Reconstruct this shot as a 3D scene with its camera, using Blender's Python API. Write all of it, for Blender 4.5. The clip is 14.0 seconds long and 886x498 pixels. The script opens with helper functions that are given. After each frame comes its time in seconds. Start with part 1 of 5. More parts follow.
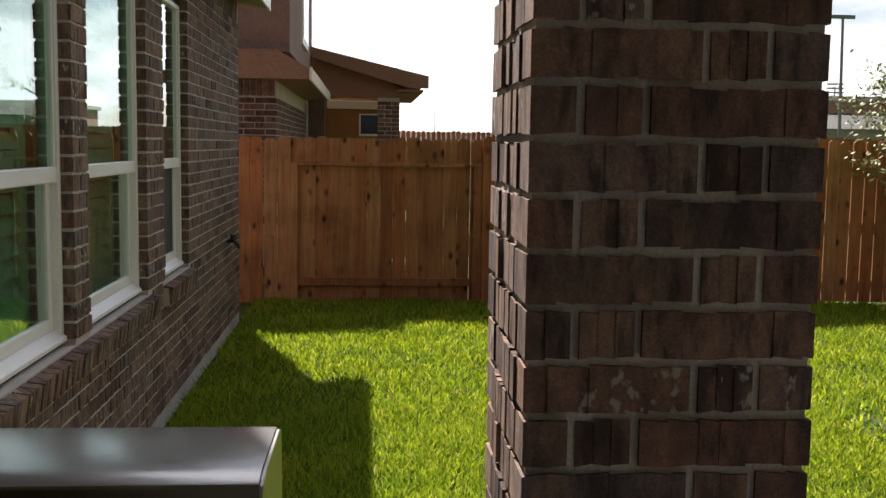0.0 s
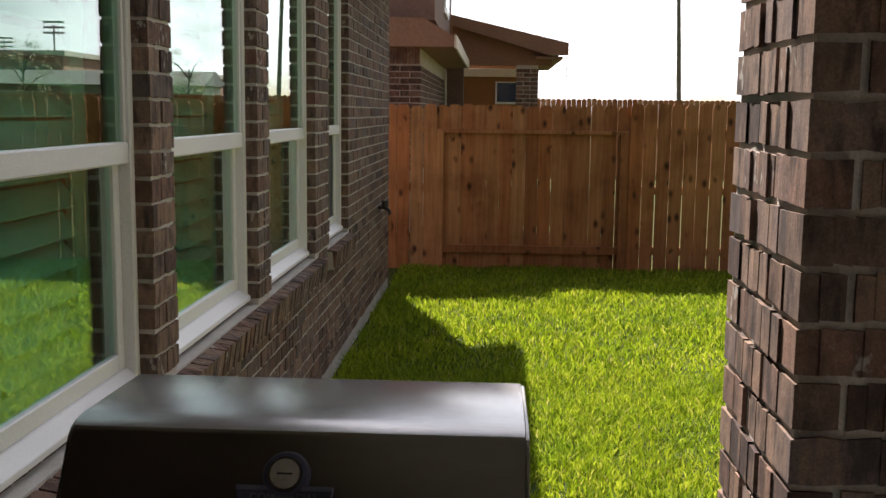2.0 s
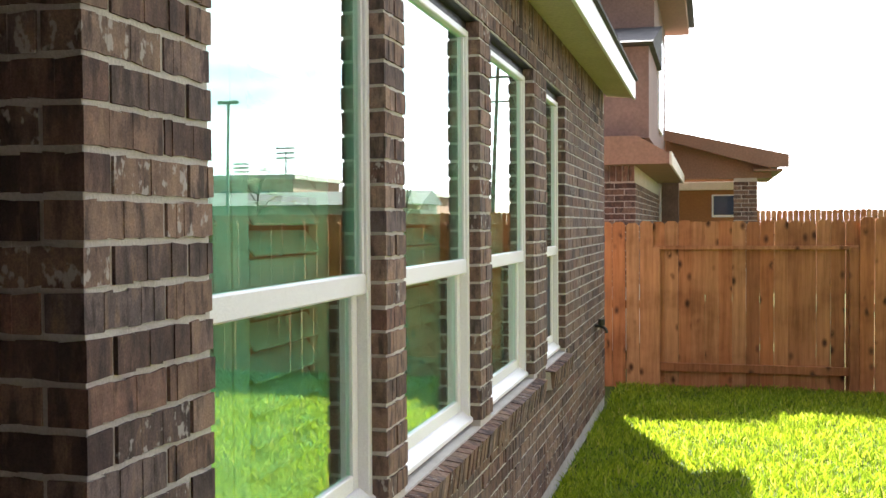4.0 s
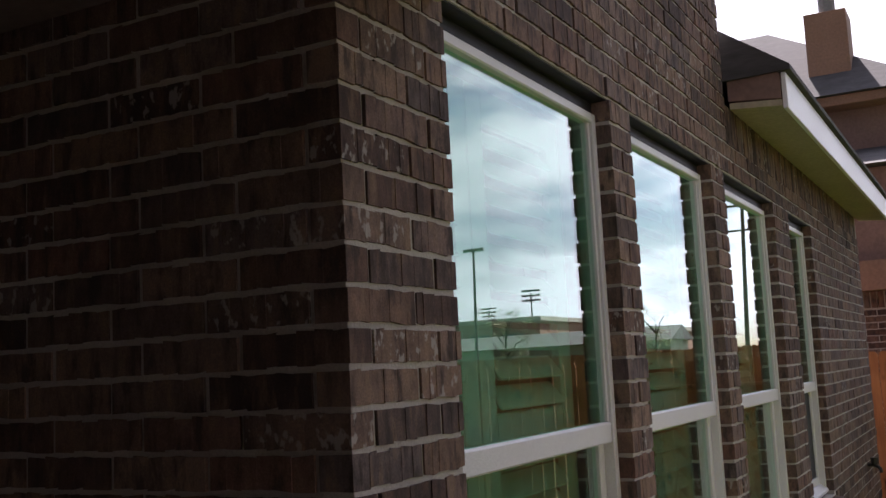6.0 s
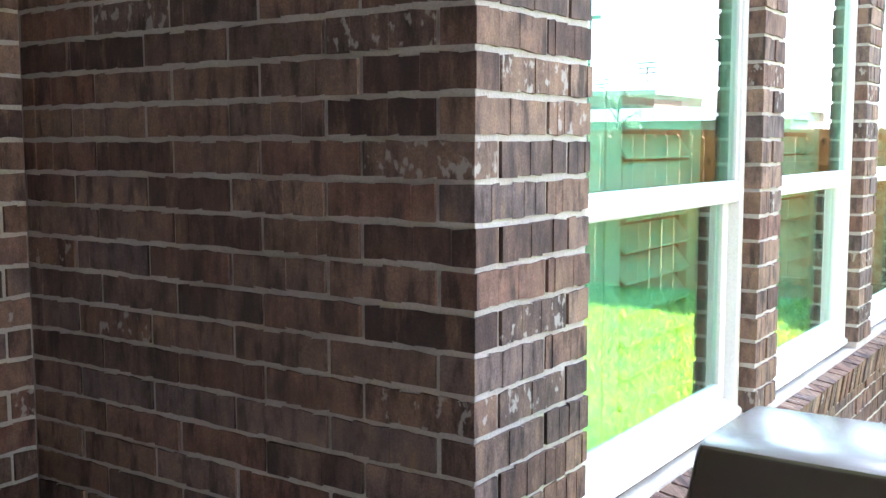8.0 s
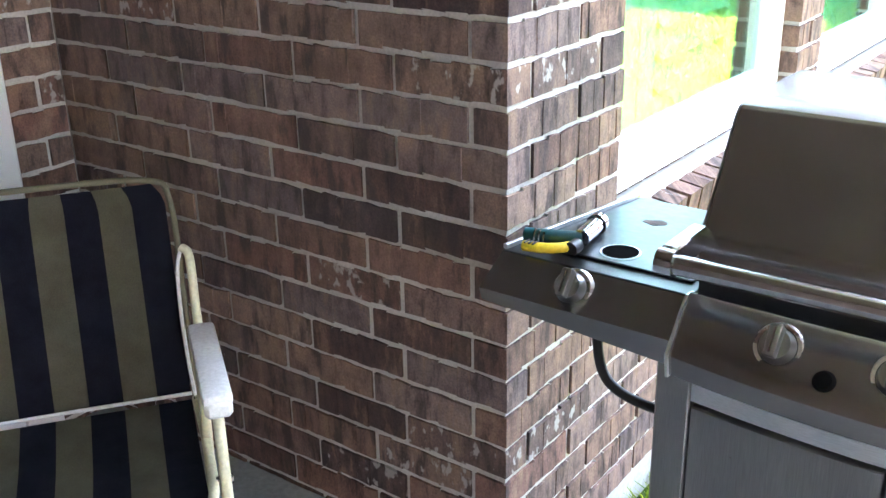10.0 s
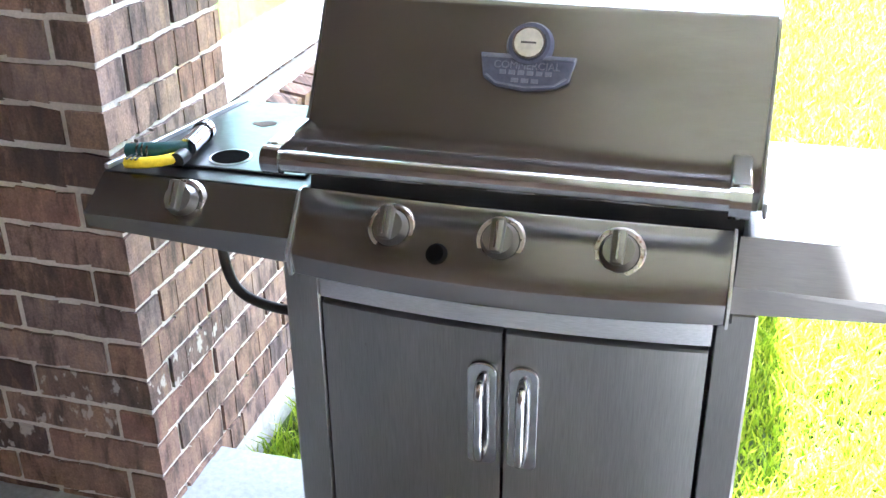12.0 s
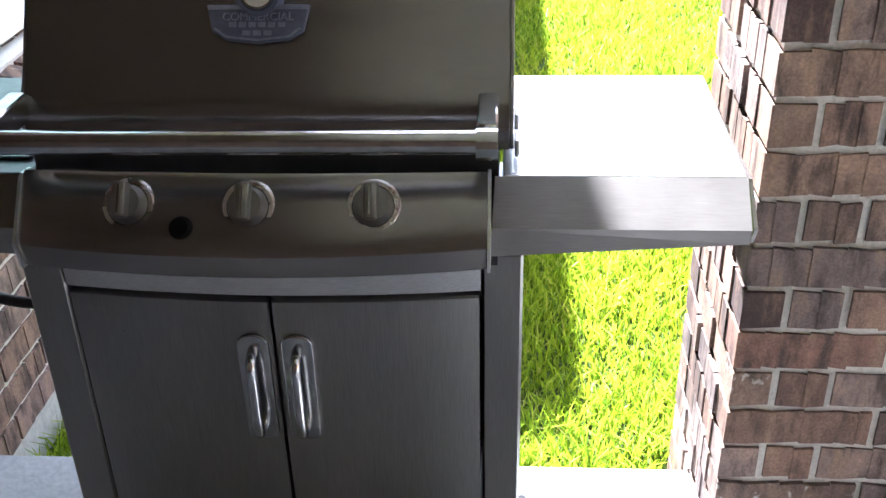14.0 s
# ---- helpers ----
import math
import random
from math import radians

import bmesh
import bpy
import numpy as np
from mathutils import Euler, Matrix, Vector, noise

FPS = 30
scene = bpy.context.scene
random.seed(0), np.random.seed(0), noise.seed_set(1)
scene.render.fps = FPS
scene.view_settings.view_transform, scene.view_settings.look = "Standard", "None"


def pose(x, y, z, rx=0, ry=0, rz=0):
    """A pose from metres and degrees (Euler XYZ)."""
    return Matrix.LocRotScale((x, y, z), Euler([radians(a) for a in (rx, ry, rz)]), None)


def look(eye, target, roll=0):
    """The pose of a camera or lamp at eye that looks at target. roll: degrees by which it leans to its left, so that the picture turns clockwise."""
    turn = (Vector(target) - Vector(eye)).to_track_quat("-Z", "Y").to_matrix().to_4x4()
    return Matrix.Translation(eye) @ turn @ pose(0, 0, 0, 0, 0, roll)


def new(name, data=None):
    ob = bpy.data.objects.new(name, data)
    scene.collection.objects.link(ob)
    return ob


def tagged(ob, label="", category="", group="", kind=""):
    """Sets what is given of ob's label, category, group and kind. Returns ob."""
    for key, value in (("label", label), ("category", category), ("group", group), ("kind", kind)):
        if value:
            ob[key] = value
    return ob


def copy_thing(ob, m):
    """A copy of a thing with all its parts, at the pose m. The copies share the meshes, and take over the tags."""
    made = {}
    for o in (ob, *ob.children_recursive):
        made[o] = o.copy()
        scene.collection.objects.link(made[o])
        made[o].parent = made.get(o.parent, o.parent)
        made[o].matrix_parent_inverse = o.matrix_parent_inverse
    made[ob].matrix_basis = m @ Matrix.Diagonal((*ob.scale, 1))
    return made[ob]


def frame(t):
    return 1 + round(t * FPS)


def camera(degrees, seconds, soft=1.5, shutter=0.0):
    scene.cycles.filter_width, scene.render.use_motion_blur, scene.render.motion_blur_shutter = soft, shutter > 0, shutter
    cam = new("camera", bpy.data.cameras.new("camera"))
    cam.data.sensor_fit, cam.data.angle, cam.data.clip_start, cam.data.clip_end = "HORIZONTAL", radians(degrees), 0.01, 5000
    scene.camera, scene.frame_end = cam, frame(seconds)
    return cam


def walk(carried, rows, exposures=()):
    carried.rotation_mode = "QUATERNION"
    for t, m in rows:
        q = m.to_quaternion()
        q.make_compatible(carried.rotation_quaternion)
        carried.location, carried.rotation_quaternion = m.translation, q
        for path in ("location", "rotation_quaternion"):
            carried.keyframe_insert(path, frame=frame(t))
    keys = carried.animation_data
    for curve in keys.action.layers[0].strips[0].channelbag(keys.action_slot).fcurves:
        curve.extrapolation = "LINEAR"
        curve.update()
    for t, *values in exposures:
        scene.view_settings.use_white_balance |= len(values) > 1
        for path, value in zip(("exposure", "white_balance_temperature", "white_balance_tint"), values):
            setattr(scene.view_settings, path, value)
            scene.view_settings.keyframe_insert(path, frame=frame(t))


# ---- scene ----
cam = camera(47.0, 14.0)
PATH = [
    (0, (1.189, -1.337, 1.528), (1.339, 0.647, 1.325), 0.9),
    (0.5, (1.109, -1.349, 1.526), (1.115, 0.64, 1.316), 1.1),
    (1, (1.054, -1.349, 1.52), (1.012, 0.636, 1.274), 0.9),
    (1.5, (1.011, -1.356, 1.516), (0.911, 0.626, 1.267), 0.9),
    (2, (0.992, -1.352, 1.513), (0.896, 0.628, 1.246), 0.7),
    (2.5, (0.95, -1.414, 1.515), (0.709, 0.54, 1.16), 1.3),
    (3, (0.945, -1.378, 1.509), (0.55, 0.555, 1.182), 0.7),
    (3.5, (0.947, -1.401, 1.536), (0.491, 0.539, 1.363), 0.7),
    (3.7, (0.954, -1.412, 1.549), (0.484, 0.528, 1.43), 0.3),
    (6, (1.035, -1.549, 1.597), (0.096, 0.2, 1.837), -2.9),
    (6.5, (0.994, -1.52, 1.554), (-0.052, 0.18, 1.677), -2.3),
    (7, (0.955, -1.49, 1.56), (-0.152, 0.175, 1.533), -0.5),
    (9.3, (0.937, -1.464, 1.484), (-0.125, 0.136, 0.926), -1.2),
    (9.5, (0.921, -1.499, 1.499), (-0.092, 0.102, 0.861), -1.3),
    (10, (0.93, -1.452, 1.437), (-0.176, 0.041, 0.696), -1.1),
    (10.5, (0.928, -1.458, 1.416), (-0.066, 0.074, 0.599), -0.4),
    (11, (0.937, -1.433, 1.4), (0.153, 0.194, 0.54), -0.3),
    (11.5, (0.952, -1.415, 1.399), (0.318, 0.27, 0.527), -0.5),
    (12, (0.971, -1.402, 1.395), (0.491, 0.322, 0.503), -0.6),
    (12.5, (0.994, -1.378, 1.392), (0.693, 0.378, 0.484), -0.3),
    (13, (1.012, -1.357, 1.389), (0.884, 0.409, 0.459), -0.1),
    (13.5, (1.031, -1.339, 1.379), (1.077, 0.41, 0.409), 0.4),
    (14, (1.039, -1.323, 1.373), (0.919, 0.414, 0.389), -1.4),
]
EXPOSURES = [(0.0, 1.27, 6650, 15), (1.0, 1.22, 6650, 15), (2.0, 1.47, 6700, 16), (2.5, 1.62, 6750, 14), (3.0, 2.57, 6500, 12), (3.5, 2.92, 6400, 12), (3.7, 3.02, 6400, 12), (6.0, 1.4, 6280, 27), (6.5, 2.25, 6130, 24), (7.0, 3.35, 5830, 16), (9.5, 4.98, 5280, 11), (10.0, 5.33, 5280, 10), (11.0, 5.45, 5330, 10), (12.0, 5.55, 5430, 11), (12.5, 5.6, 5480, 11), (13.0, 5.35, 5480, 12), (13.5, 4.55, 5480, 13), (14.0, 4.05, 5580, 13)]
walk(cam, [(t, look(eye, target, roll)) for t, eye, target, roll in PATH], EXPOSURES)

# ---- world, sun ----
SUN_FROM = Vector((-0.30, 0.88, 1.0)).normalized()
world = bpy.data.worlds.new("world")
scene.world = world
world.use_nodes = True
wn, wl = world.node_tree.nodes, world.node_tree.links
bg = wn["Background"]
sky = wn.new("ShaderNodeTexSky")
sky.sky_type = "NISHITA"
sky.sun_disc = False
sky.sun_elevation = math.asin(SUN_FROM.z)
sky.sun_rotation = math.atan2(SUN_FROM.x, SUN_FROM.y)
sky.air_density, sky.dust_density, sky.ozone_density = 1.0, 1.3, 1.0
tco = wn.new("ShaderNodeTexCoord")
smap = wn.new("ShaderNodeMapping")
smap.inputs["Scale"].default_value = (2.2, 2.2, 6.5)
cloud = wn.new("ShaderNodeTexNoise")
cloud.inputs["Scale"].default_value = 1.5
cloud.inputs["Detail"].default_value = 7.0
cloud.inputs["Roughness"].default_value = 0.58
cramp = wn.new("ShaderNodeValToRGB")
cramp.color_ramp.elements[0].position, cramp.color_ramp.elements[1].position = 0.38, 0.54
cmix = wn.new("ShaderNodeMix")
cmix.data_type = "RGBA"
cdark = wn.new("ShaderNodeTexNoise")
cdark.inputs["Scale"].default_value = 3.0
cdark.inputs["Detail"].default_value = 4.0
cvar = wn.new("ShaderNodeValToRGB")
cvar.color_ramp.elements[0].color = (13.0, 13.8, 15.0, 1)
cvar.color_ramp.elements[1].color = (20.6, 21.4, 22.4, 1)
cvar.color_ramp.elements[0].position, cvar.color_ramp.elements[1].position = 0.36, 0.56
wl.new(tco.outputs["Generated"], smap.inputs["Vector"])
wl.new(smap.outputs["Vector"], cloud.inputs["Vector"])
wl.new(smap.outputs["Vector"], cdark.inputs["Vector"])
wl.new(cdark.outputs["Fac"], cvar.inputs["Fac"])
wl.new(cloud.outputs["Fac"], cramp.inputs["Fac"])
wl.new(cramp.outputs["Color"], cmix.inputs[0])
sgain = wn.new("ShaderNodeVectorMath")
sgain.operation = "SCALE"
wl.new(sky.outputs["Color"], sgain.inputs[0])
# bright haze round the sun
hgain = wn.new("ShaderNodeMath")
hgain.operation = "MULTIPLY_ADD"
hgain.inputs[1].default_value, hgain.inputs[2].default_value = 5.0, 1.8
wl.new(hgain.outputs[0], sgain.inputs["Scale"])
wl.new(sgain.outputs[0], cmix.inputs[6])
# clouds scatter more light forwards, so they are brighter towards the sun
cdot = wn.new("ShaderNodeVectorMath")
cdot.operation = "DOT_PRODUCT"
cdot.inputs[1].default_value = SUN_FROM
cpos = wn.new("ShaderNodeMath")
cpos.operation = "MAXIMUM"
cpos.inputs[1].default_value = 0.0
cpow = wn.new("ShaderNodeMath")
cpow.operation = "POWER"
cpow.inputs[1].default_value = 2.0
cgain = wn.new("ShaderNodeMath")
cgain.operation = "MULTIPLY_ADD"
cgain.inputs[1].default_value, cgain.inputs[2].default_value = 4.2, 0.62
cscale = wn.new("ShaderNodeVectorMath")
cscale.operation = "SCALE"
wl.new(tco.outputs["Generated"], cdot.inputs[0])
wl.new(cdot.outputs["Value"], cpos.inputs[0])
wl.new(cpow.outputs[0], hgain.inputs[0])
wl.new(cpos.outputs[0], cpow.inputs[0])
wl.new(cpow.outputs[0], cgain.inputs[0])
wl.new(cvar.outputs["Color"], cscale.inputs[0])
wl.new(cgain.outputs[0], cscale.inputs["Scale"])
wl.new(cscale.outputs[0], cmix.inputs[7])
hsep = wn.new("ShaderNodeSeparateXYZ")
wl.new(tco.outputs["Generated"], hsep.inputs[0])
hinv = wn.new("ShaderNodeMath")
hinv.operation, hinv.use_clamp = "SUBTRACT", True
hinv.inputs[0].default_value = 1.0
wl.new(hsep.outputs[2], hinv.inputs[1])
hpow = wn.new("ShaderNodeMath")
hpow.operation = "POWER"
hpow.inputs[1].default_value = 4.0
wl.new(hinv.outputs[0], hpow.inputs[0])
hadd = wn.new("ShaderNodeMath")
hadd.operation = "MULTIPLY_ADD"
hadd.inputs[1].default_value, hadd.inputs[2].default_value = 1.5, 1.0
wl.new(hpow.outputs[0], hadd.inputs[0])
hscale = wn.new("ShaderNodeVectorMath")
hscale.operation = "SCALE"
wl.new(cmix.outputs[2], hscale.inputs[0])
wl.new(hadd.outputs[0], hscale.inputs["Scale"])
wl.new(hscale.outputs[0], bg.inputs["Color"])
bg.inputs["Strength"].default_value = 0.0082

sun = bpy.data.lights.new("sun", "SUN")
sun.energy, sun.angle, sun.color = 5.0, radians(0.5), (1.0, 0.95, 0.86)
new("sun", sun).matrix_world = look(SUN_FROM * 40, (0, 0, 0))


# ---- materials ----
def nodes_of(name):
    m = bpy.data.materials.new(name)
    m.use_nodes = True
    nt = m.node_tree
    return m, nt.nodes, nt.links, nt.nodes["Principled BSDF"]


def ramp(n, stops, constant=False):
    r = n.new("ShaderNodeValToRGB")
    e = r.color_ramp.elements
    while len(e) < len(stops):
        e.new(0.5)
    for el, (p, c) in zip(e, stops):
        el.position, el.color = p, (*c, 1)
    if constant:
        r.color_ramp.interpolation = "CONSTANT"
    return r


def noise_at(n, l, scale, stretch=(1, 1, 1), detail=4.0, rough=0.55, coord=None):
    mp = n.new("ShaderNodeMapping")
    mp.inputs["Scale"].default_value = stretch
    if coord is None:
        coord = n.new("ShaderNodeNewGeometry").outputs["Position"]
    l.new(coord, mp.inputs["Vector"])
    t = n.new("ShaderNodeTexNoise")
    t.inputs["Scale"].default_value = scale
    t.inputs["Detail"].default_value = detail
    t.inputs["Roughness"].default_value = rough
    l.new(mp.outputs["Vector"], t.inputs["Vector"])
    return t.outputs["Fac"]


def mixrgb(n, l, fac, a, b, mode="MIX"):
    m = n.new("ShaderNodeMix")
    m.data_type, m.blend_type = "RGBA", mode
    for sock, v in ((0, fac), (6, a), (7, b)):
        if isinstance(v, (int, float)):
            m.inputs[sock].default_value = v
        elif isinstance(v, tuple):
            m.inputs[sock].default_value = (*v, 1)
        else:
            l.new(v, m.inputs[sock])
    return m.outputs[2]


def bump(n, l, b, height, strength=0.3, dist=0.01):
    bp = n.new("ShaderNodeBump")
    bp.inputs["Strength"].default_value, bp.inputs["Distance"].default_value = strength, dist
    l.new(height, bp.inputs["Height"])
    l.new(bp.outputs["Normal"], b.inputs["Normal"])


def surface(name, low, high, rough=0.6, metal=0.0, scale=8.0, stretch=(1, 1, 1), fine=90.0, relief=0.15, rvar=0.1, spec=0.5, stain=None, fine_stretch=None):
    """A material with a broad and a fine variation between two colours, and a fine relief."""
    m, n, l, b = nodes_of(name)
    broad = noise_at(n, l, scale, stretch, 5)
    fn = noise_at(n, l, fine, fine_stretch or stretch, 3)
    r = ramp(n, [(0.3, low), (0.7, high)])
    l.new(broad, r.inputs["Fac"])
    g = ramp(n, [(0.25, (0.8, 0.8, 0.8)), (0.75, (1.12, 1.12, 1.12))])
    l.new(fn, g.inputs["Fac"])
    col = mixrgb(n, l, 1.0, r.outputs["Color"], g.outputs["Color"], "MULTIPLY")
    if stain:
        sn = noise_at(n, l, stain[1], (1, 1, 1), 6, 0.7)
        sr = ramp(n, [(stain[2], (0, 0, 0)), (min(0.99, stain[2] + 0.08), (1, 1, 1))])
        l.new(sn, sr.inputs["Fac"])
        col = mixrgb(n, l, sr.outputs["Color"], col, stain[0])
    l.new(col, b.inputs["Base Color"])
    mr = n.new("ShaderNodeMapRange")
    mr.inputs["To Min"].default_value, mr.inputs["To Max"].default_value = max(0.02, rough - rvar), min(1, rough + rvar)
    l.new(broad, mr.inputs["Value"])
    l.new(mr.outputs["Result"], b.inputs["Roughness"])
    b.inputs["Metallic"].default_value = metal
    b.inputs["Specular IOR Level"].default_value = spec
    if relief:
        bump(n, l, b, fn, relief, 0.004)
    return m


def brick_material(name, per_island):
    m, n, l, b = nodes_of(name)
    geo = n.new("ShaderNodeNewGeometry")
    if per_island:
        rnd = geo.outputs["Random Per Island"]
    else:
        rnd = n.new("ShaderNodeObjectInfo").outputs["Random"]
    r = ramp(n, [(0.0, (0.066, 0.045, 0.043)), (0.16, (0.162, 0.1, 0.08)), (0.34, (0.23, 0.156, 0.12)), (0.5, (0.095, 0.069, 0.066)),
                 (0.62, (0.27, 0.188, 0.147)), (0.75, (0.18, 0.1, 0.079)), (0.87, (0.22, 0.162, 0.143)), (1.0, (0.13, 0.102, 0.101))])
    l.new(rnd, r.inputs["Fac"])
    # scored faces: narrow upright streaks, the same on walls along x and along y
    sep = n.new("ShaderNodeSeparateXYZ")
    l.new(geo.outputs["Position"], sep.inputs[0])
    add = n.new("ShaderNodeMath")
    l.new(sep.outputs[0], add.inputs[0])
    l.new(sep.outputs[1], add.inputs[1])
    comb = n.new("ShaderNodeCombineXYZ")
    l.new(add.outputs[0], comb.inputs[0])
    l.new(sep.outputs[2], comb.inputs[1])
    l.new(rnd, comb.inputs[2])
    streak = noise_at(n, l, 1.0, (30, 11, 30), 5, 0.66, comb.outputs[0])
    sr = ramp(n, [(0.3, (0.5, 0.48, 0.48)), (0.4, (0.92, 0.92, 0.93)), (0.6, (1.04, 1.03, 1.02)), (0.73, (1.4, 1.35, 1.28))])
    l.new(streak, sr.inputs["Fac"])
    col = mixrgb(n, l, 1.0, r.outputs["Color"], sr.outputs["Color"], "MULTIPLY")
    blot = noise_at(n, l, 19.0, (1, 1, 1), 5, 0.65)
    br = ramp(n, [(0.3, (0.7, 0.68, 0.68)), (0.5, (1.0, 1.0, 1.0)), (0.7, (1.35, 1.28, 1.2))])
    l.new(blot, br.inputs["Fac"])
    col = mixrgb(n, l, 1.0, col, br.outputs["Color"], "MULTIPLY")
    off = n.new("ShaderNodeVectorMath")
    off.operation = "MULTIPLY_ADD"
    off.inputs[1].default_value = (1.0, 1.0, 9.0)
    l.new(comb.outputs[0], off.inputs[0])
    off.inputs[2].default_value = (3.0, 7.0, 1.0)
    patch = noise_at(n, l, 1.0, (27, 7, 15), 4, 0.62, off.outputs[0])
    pd = ramp(n, [(0.36, (0.85, 0.85, 0.85)), (0.5, (0, 0, 0))])
    l.new(patch, pd.inputs["Fac"])
    col = mixrgb(n, l, pd.outputs["Color"], col, (0.052, 0.039, 0.037))
    pt = ramp(n, [(0.54, (0, 0, 0)), (0.7, (0.75, 0.75, 0.75))])
    l.new(patch, pt.inputs["Fac"])
    col = mixrgb(n, l, pt.outputs["Color"], col, (0.27, 0.18, 0.125))
    grain = noise_at(n, l, 240.0, (1, 1, 1), 3)
    gr = ramp(n, [(0.3, (0.72, 0.72, 0.72)), (0.7, (1.2, 1.2, 1.2))])
    l.new(grain, gr.inputs["Fac"])
    col = mixrgb(n, l, 1.0, col, gr.outputs["Color"], "MULTIPLY")
    # pale flaked slip on a few bricks
    mul = n.new("ShaderNodeMath")
    mul.operation = "MULTIPLY"
    mul.inputs[1].default_value = 37.7
    l.new(rnd, mul.inputs[0])
    fr = n.new("ShaderNodeMath")
    fr.operation = "FRACT"
    l.new(mul.outputs[0], fr.inputs[0])
    few = n.new("ShaderNodeMath")
    few.operation = "GREATER_THAN"
    few.inputs[1].default_value = 0.91
    l.new(fr.outputs[0], few.inputs[0])
    fl = noise_at(n, l, 1.0, (48, 30, 11), 3, 0.5, comb.outputs[0])
    fl_r = ramp(n, [(0.58, (0, 0, 0)), (0.64, (0.7, 0.7, 0.7))])
    l.new(fl, fl_r.inputs["Fac"])
    gate = n.new("ShaderNodeMath")
    gate.operation = "MULTIPLY"
    l.new(few.outputs[0], gate.inputs[0])
    l.new(fl_r.outputs["Color"], gate.inputs[1])
    col = mixrgb(n, l, gate.outputs[0], col, (0.46, 0.43, 0.4))
    l.new(col, b.inputs["Base Color"])
    b.inputs["Roughness"].default_value = 0.9
    b.inputs["Specular IOR Level"].default_value = 0.25
    bump(n, l, b, streak, 0.55, 0.005)
    return m


BRICK = brick_material("brick", False)
BRICK_FAR = brick_material("brick_joined", True)
MORTAR = surface("mortar", (0.46, 0.435, 0.4), (0.62, 0.59, 0.55), 0.95, scale=6, fine=160, relief=0.5, spec=0.2)
CONCRETE = surface("concrete", (0.36, 0.35, 0.33), (0.52, 0.51, 0.48), 0.9, scale=3, fine=60, relief=0.35, spec=0.25, stain=((0.26, 0.25, 0.22), 5.0, 0.6))
PATIO = surface("patio_concrete", (0.22, 0.225, 0.23), (0.34, 0.345, 0.345), 0.85, scale=2.5, fine=70, relief=0.3, spec=0.3, stain=((0.2, 0.2, 0.2), 4.0, 0.62))
VINYL = surface("white_vinyl", (0.8, 0.81, 0.83), (0.86, 0.87, 0.89), 0.4, scale=1.5, fine=400, relief=0.0)
TRIM = surface("cream_trim", (0.66, 0.6, 0.5), (0.76, 0.7, 0.6), 0.6, scale=3, fine=40, relief=0.08)
SOFFIT = surface("soffit_board", (0.42, 0.36, 0.26), (0.5, 0.43, 0.32), 0.7, scale=3, fine=40, relief=0.1)
STUCCO = surface("pink_brown_siding", (0.21, 0.13, 0.11), (0.26, 0.165, 0.14), 0.85, scale=2, fine=30, relief=0.2)
PEACH = surface("peach_trim_board", (0.26, 0.15, 0.105), (0.32, 0.185, 0.13), 0.8, scale=2, fine=30, relief=0.15)
SHINGLE = surface("dark_shingles", (0.05, 0.048, 0.05), (0.1, 0.095, 0.1), 0.95, scale=3, stretch=(1, 1, 4), fine=14, relief=0.6)
SHUTTER = surface("shutter_white", (0.7, 0.73, 0.71), (0.76, 0.79, 0.77), 0.45, scale=4, fine=200, relief=0.03)
ROOM = surface("room_paint", (0.33, 0.32, 0.28), (0.4, 0.38, 0.34), 0.9, scale=2, fine=30, relief=0.05)
CEILING = surface("patio_ceiling_paint", (0.66, 0.64, 0.6), (0.74, 0.72, 0.68), 0.8, scale=2, fine=30, relief=0.05)
ORANGE = surface("orange_porch_wall", (0.3, 0.13, 0.05), (0.36, 0.165, 0.065), 0.85, scale=2, fine=30, relief=0.1)
BROWN = surface("brown_back_wall", (0.1, 0.07, 0.055), (0.16, 0.11, 0.085), 0.9, scale=4, fine=40, relief=0.2)
SCREEN = surface("insect_screen", (0.03, 0.032, 0.036), (0.05, 0.052, 0.056), 0.8, scale=20, fine=300, relief=0.2)
STEEL = surface("brushed_steel", (0.19, 0.178, 0.172), (0.265, 0.25, 0.242), 0.21, 0.93, scale=5, stretch=(0.6, 1, 2.5), fine=60, fine_stretch=(0.6, 30, 30), relief=0.03, rvar=0.03, stain=((0.12, 0.09, 0.07), 90.0, 0.76))
HOOD_SUNLIT = surface("hood_sunlit_steel", (0.36, 0.36, 0.37), (0.46, 0.46, 0.47), 0.2, 0.6, scale=5, fine=40, fine_stretch=(1, 25, 25), relief=0.04, rvar=0.04)
# shelf front: darker, rougher and less metallic than the shelf top, with stains
SHELF_FRONT_STEEL = surface("dark_shelf_front_steel", (0.13, 0.12, 0.118), (0.19, 0.178, 0.172), 0.5, 0.6, scale=6, fine=60, fine_stretch=(0.6, 30, 30), relief=0.08, stain=((0.16, 0.12, 0.1), 30.0, 0.7))
# base colour raised to carry sunlight on the shelf top; trims share it
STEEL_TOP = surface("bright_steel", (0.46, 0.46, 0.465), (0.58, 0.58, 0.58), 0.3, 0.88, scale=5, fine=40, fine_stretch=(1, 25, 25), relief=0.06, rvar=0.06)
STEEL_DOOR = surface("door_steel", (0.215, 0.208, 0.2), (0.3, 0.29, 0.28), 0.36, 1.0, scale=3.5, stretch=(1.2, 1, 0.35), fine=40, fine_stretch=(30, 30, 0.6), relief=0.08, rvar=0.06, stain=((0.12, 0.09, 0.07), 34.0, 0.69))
CHROME = surface("polished_metal", (0.4, 0.4, 0.41), (0.48, 0.48, 0.49), 0.17, 1.0, scale=9, fine=60, relief=0.02, rvar=0.05)
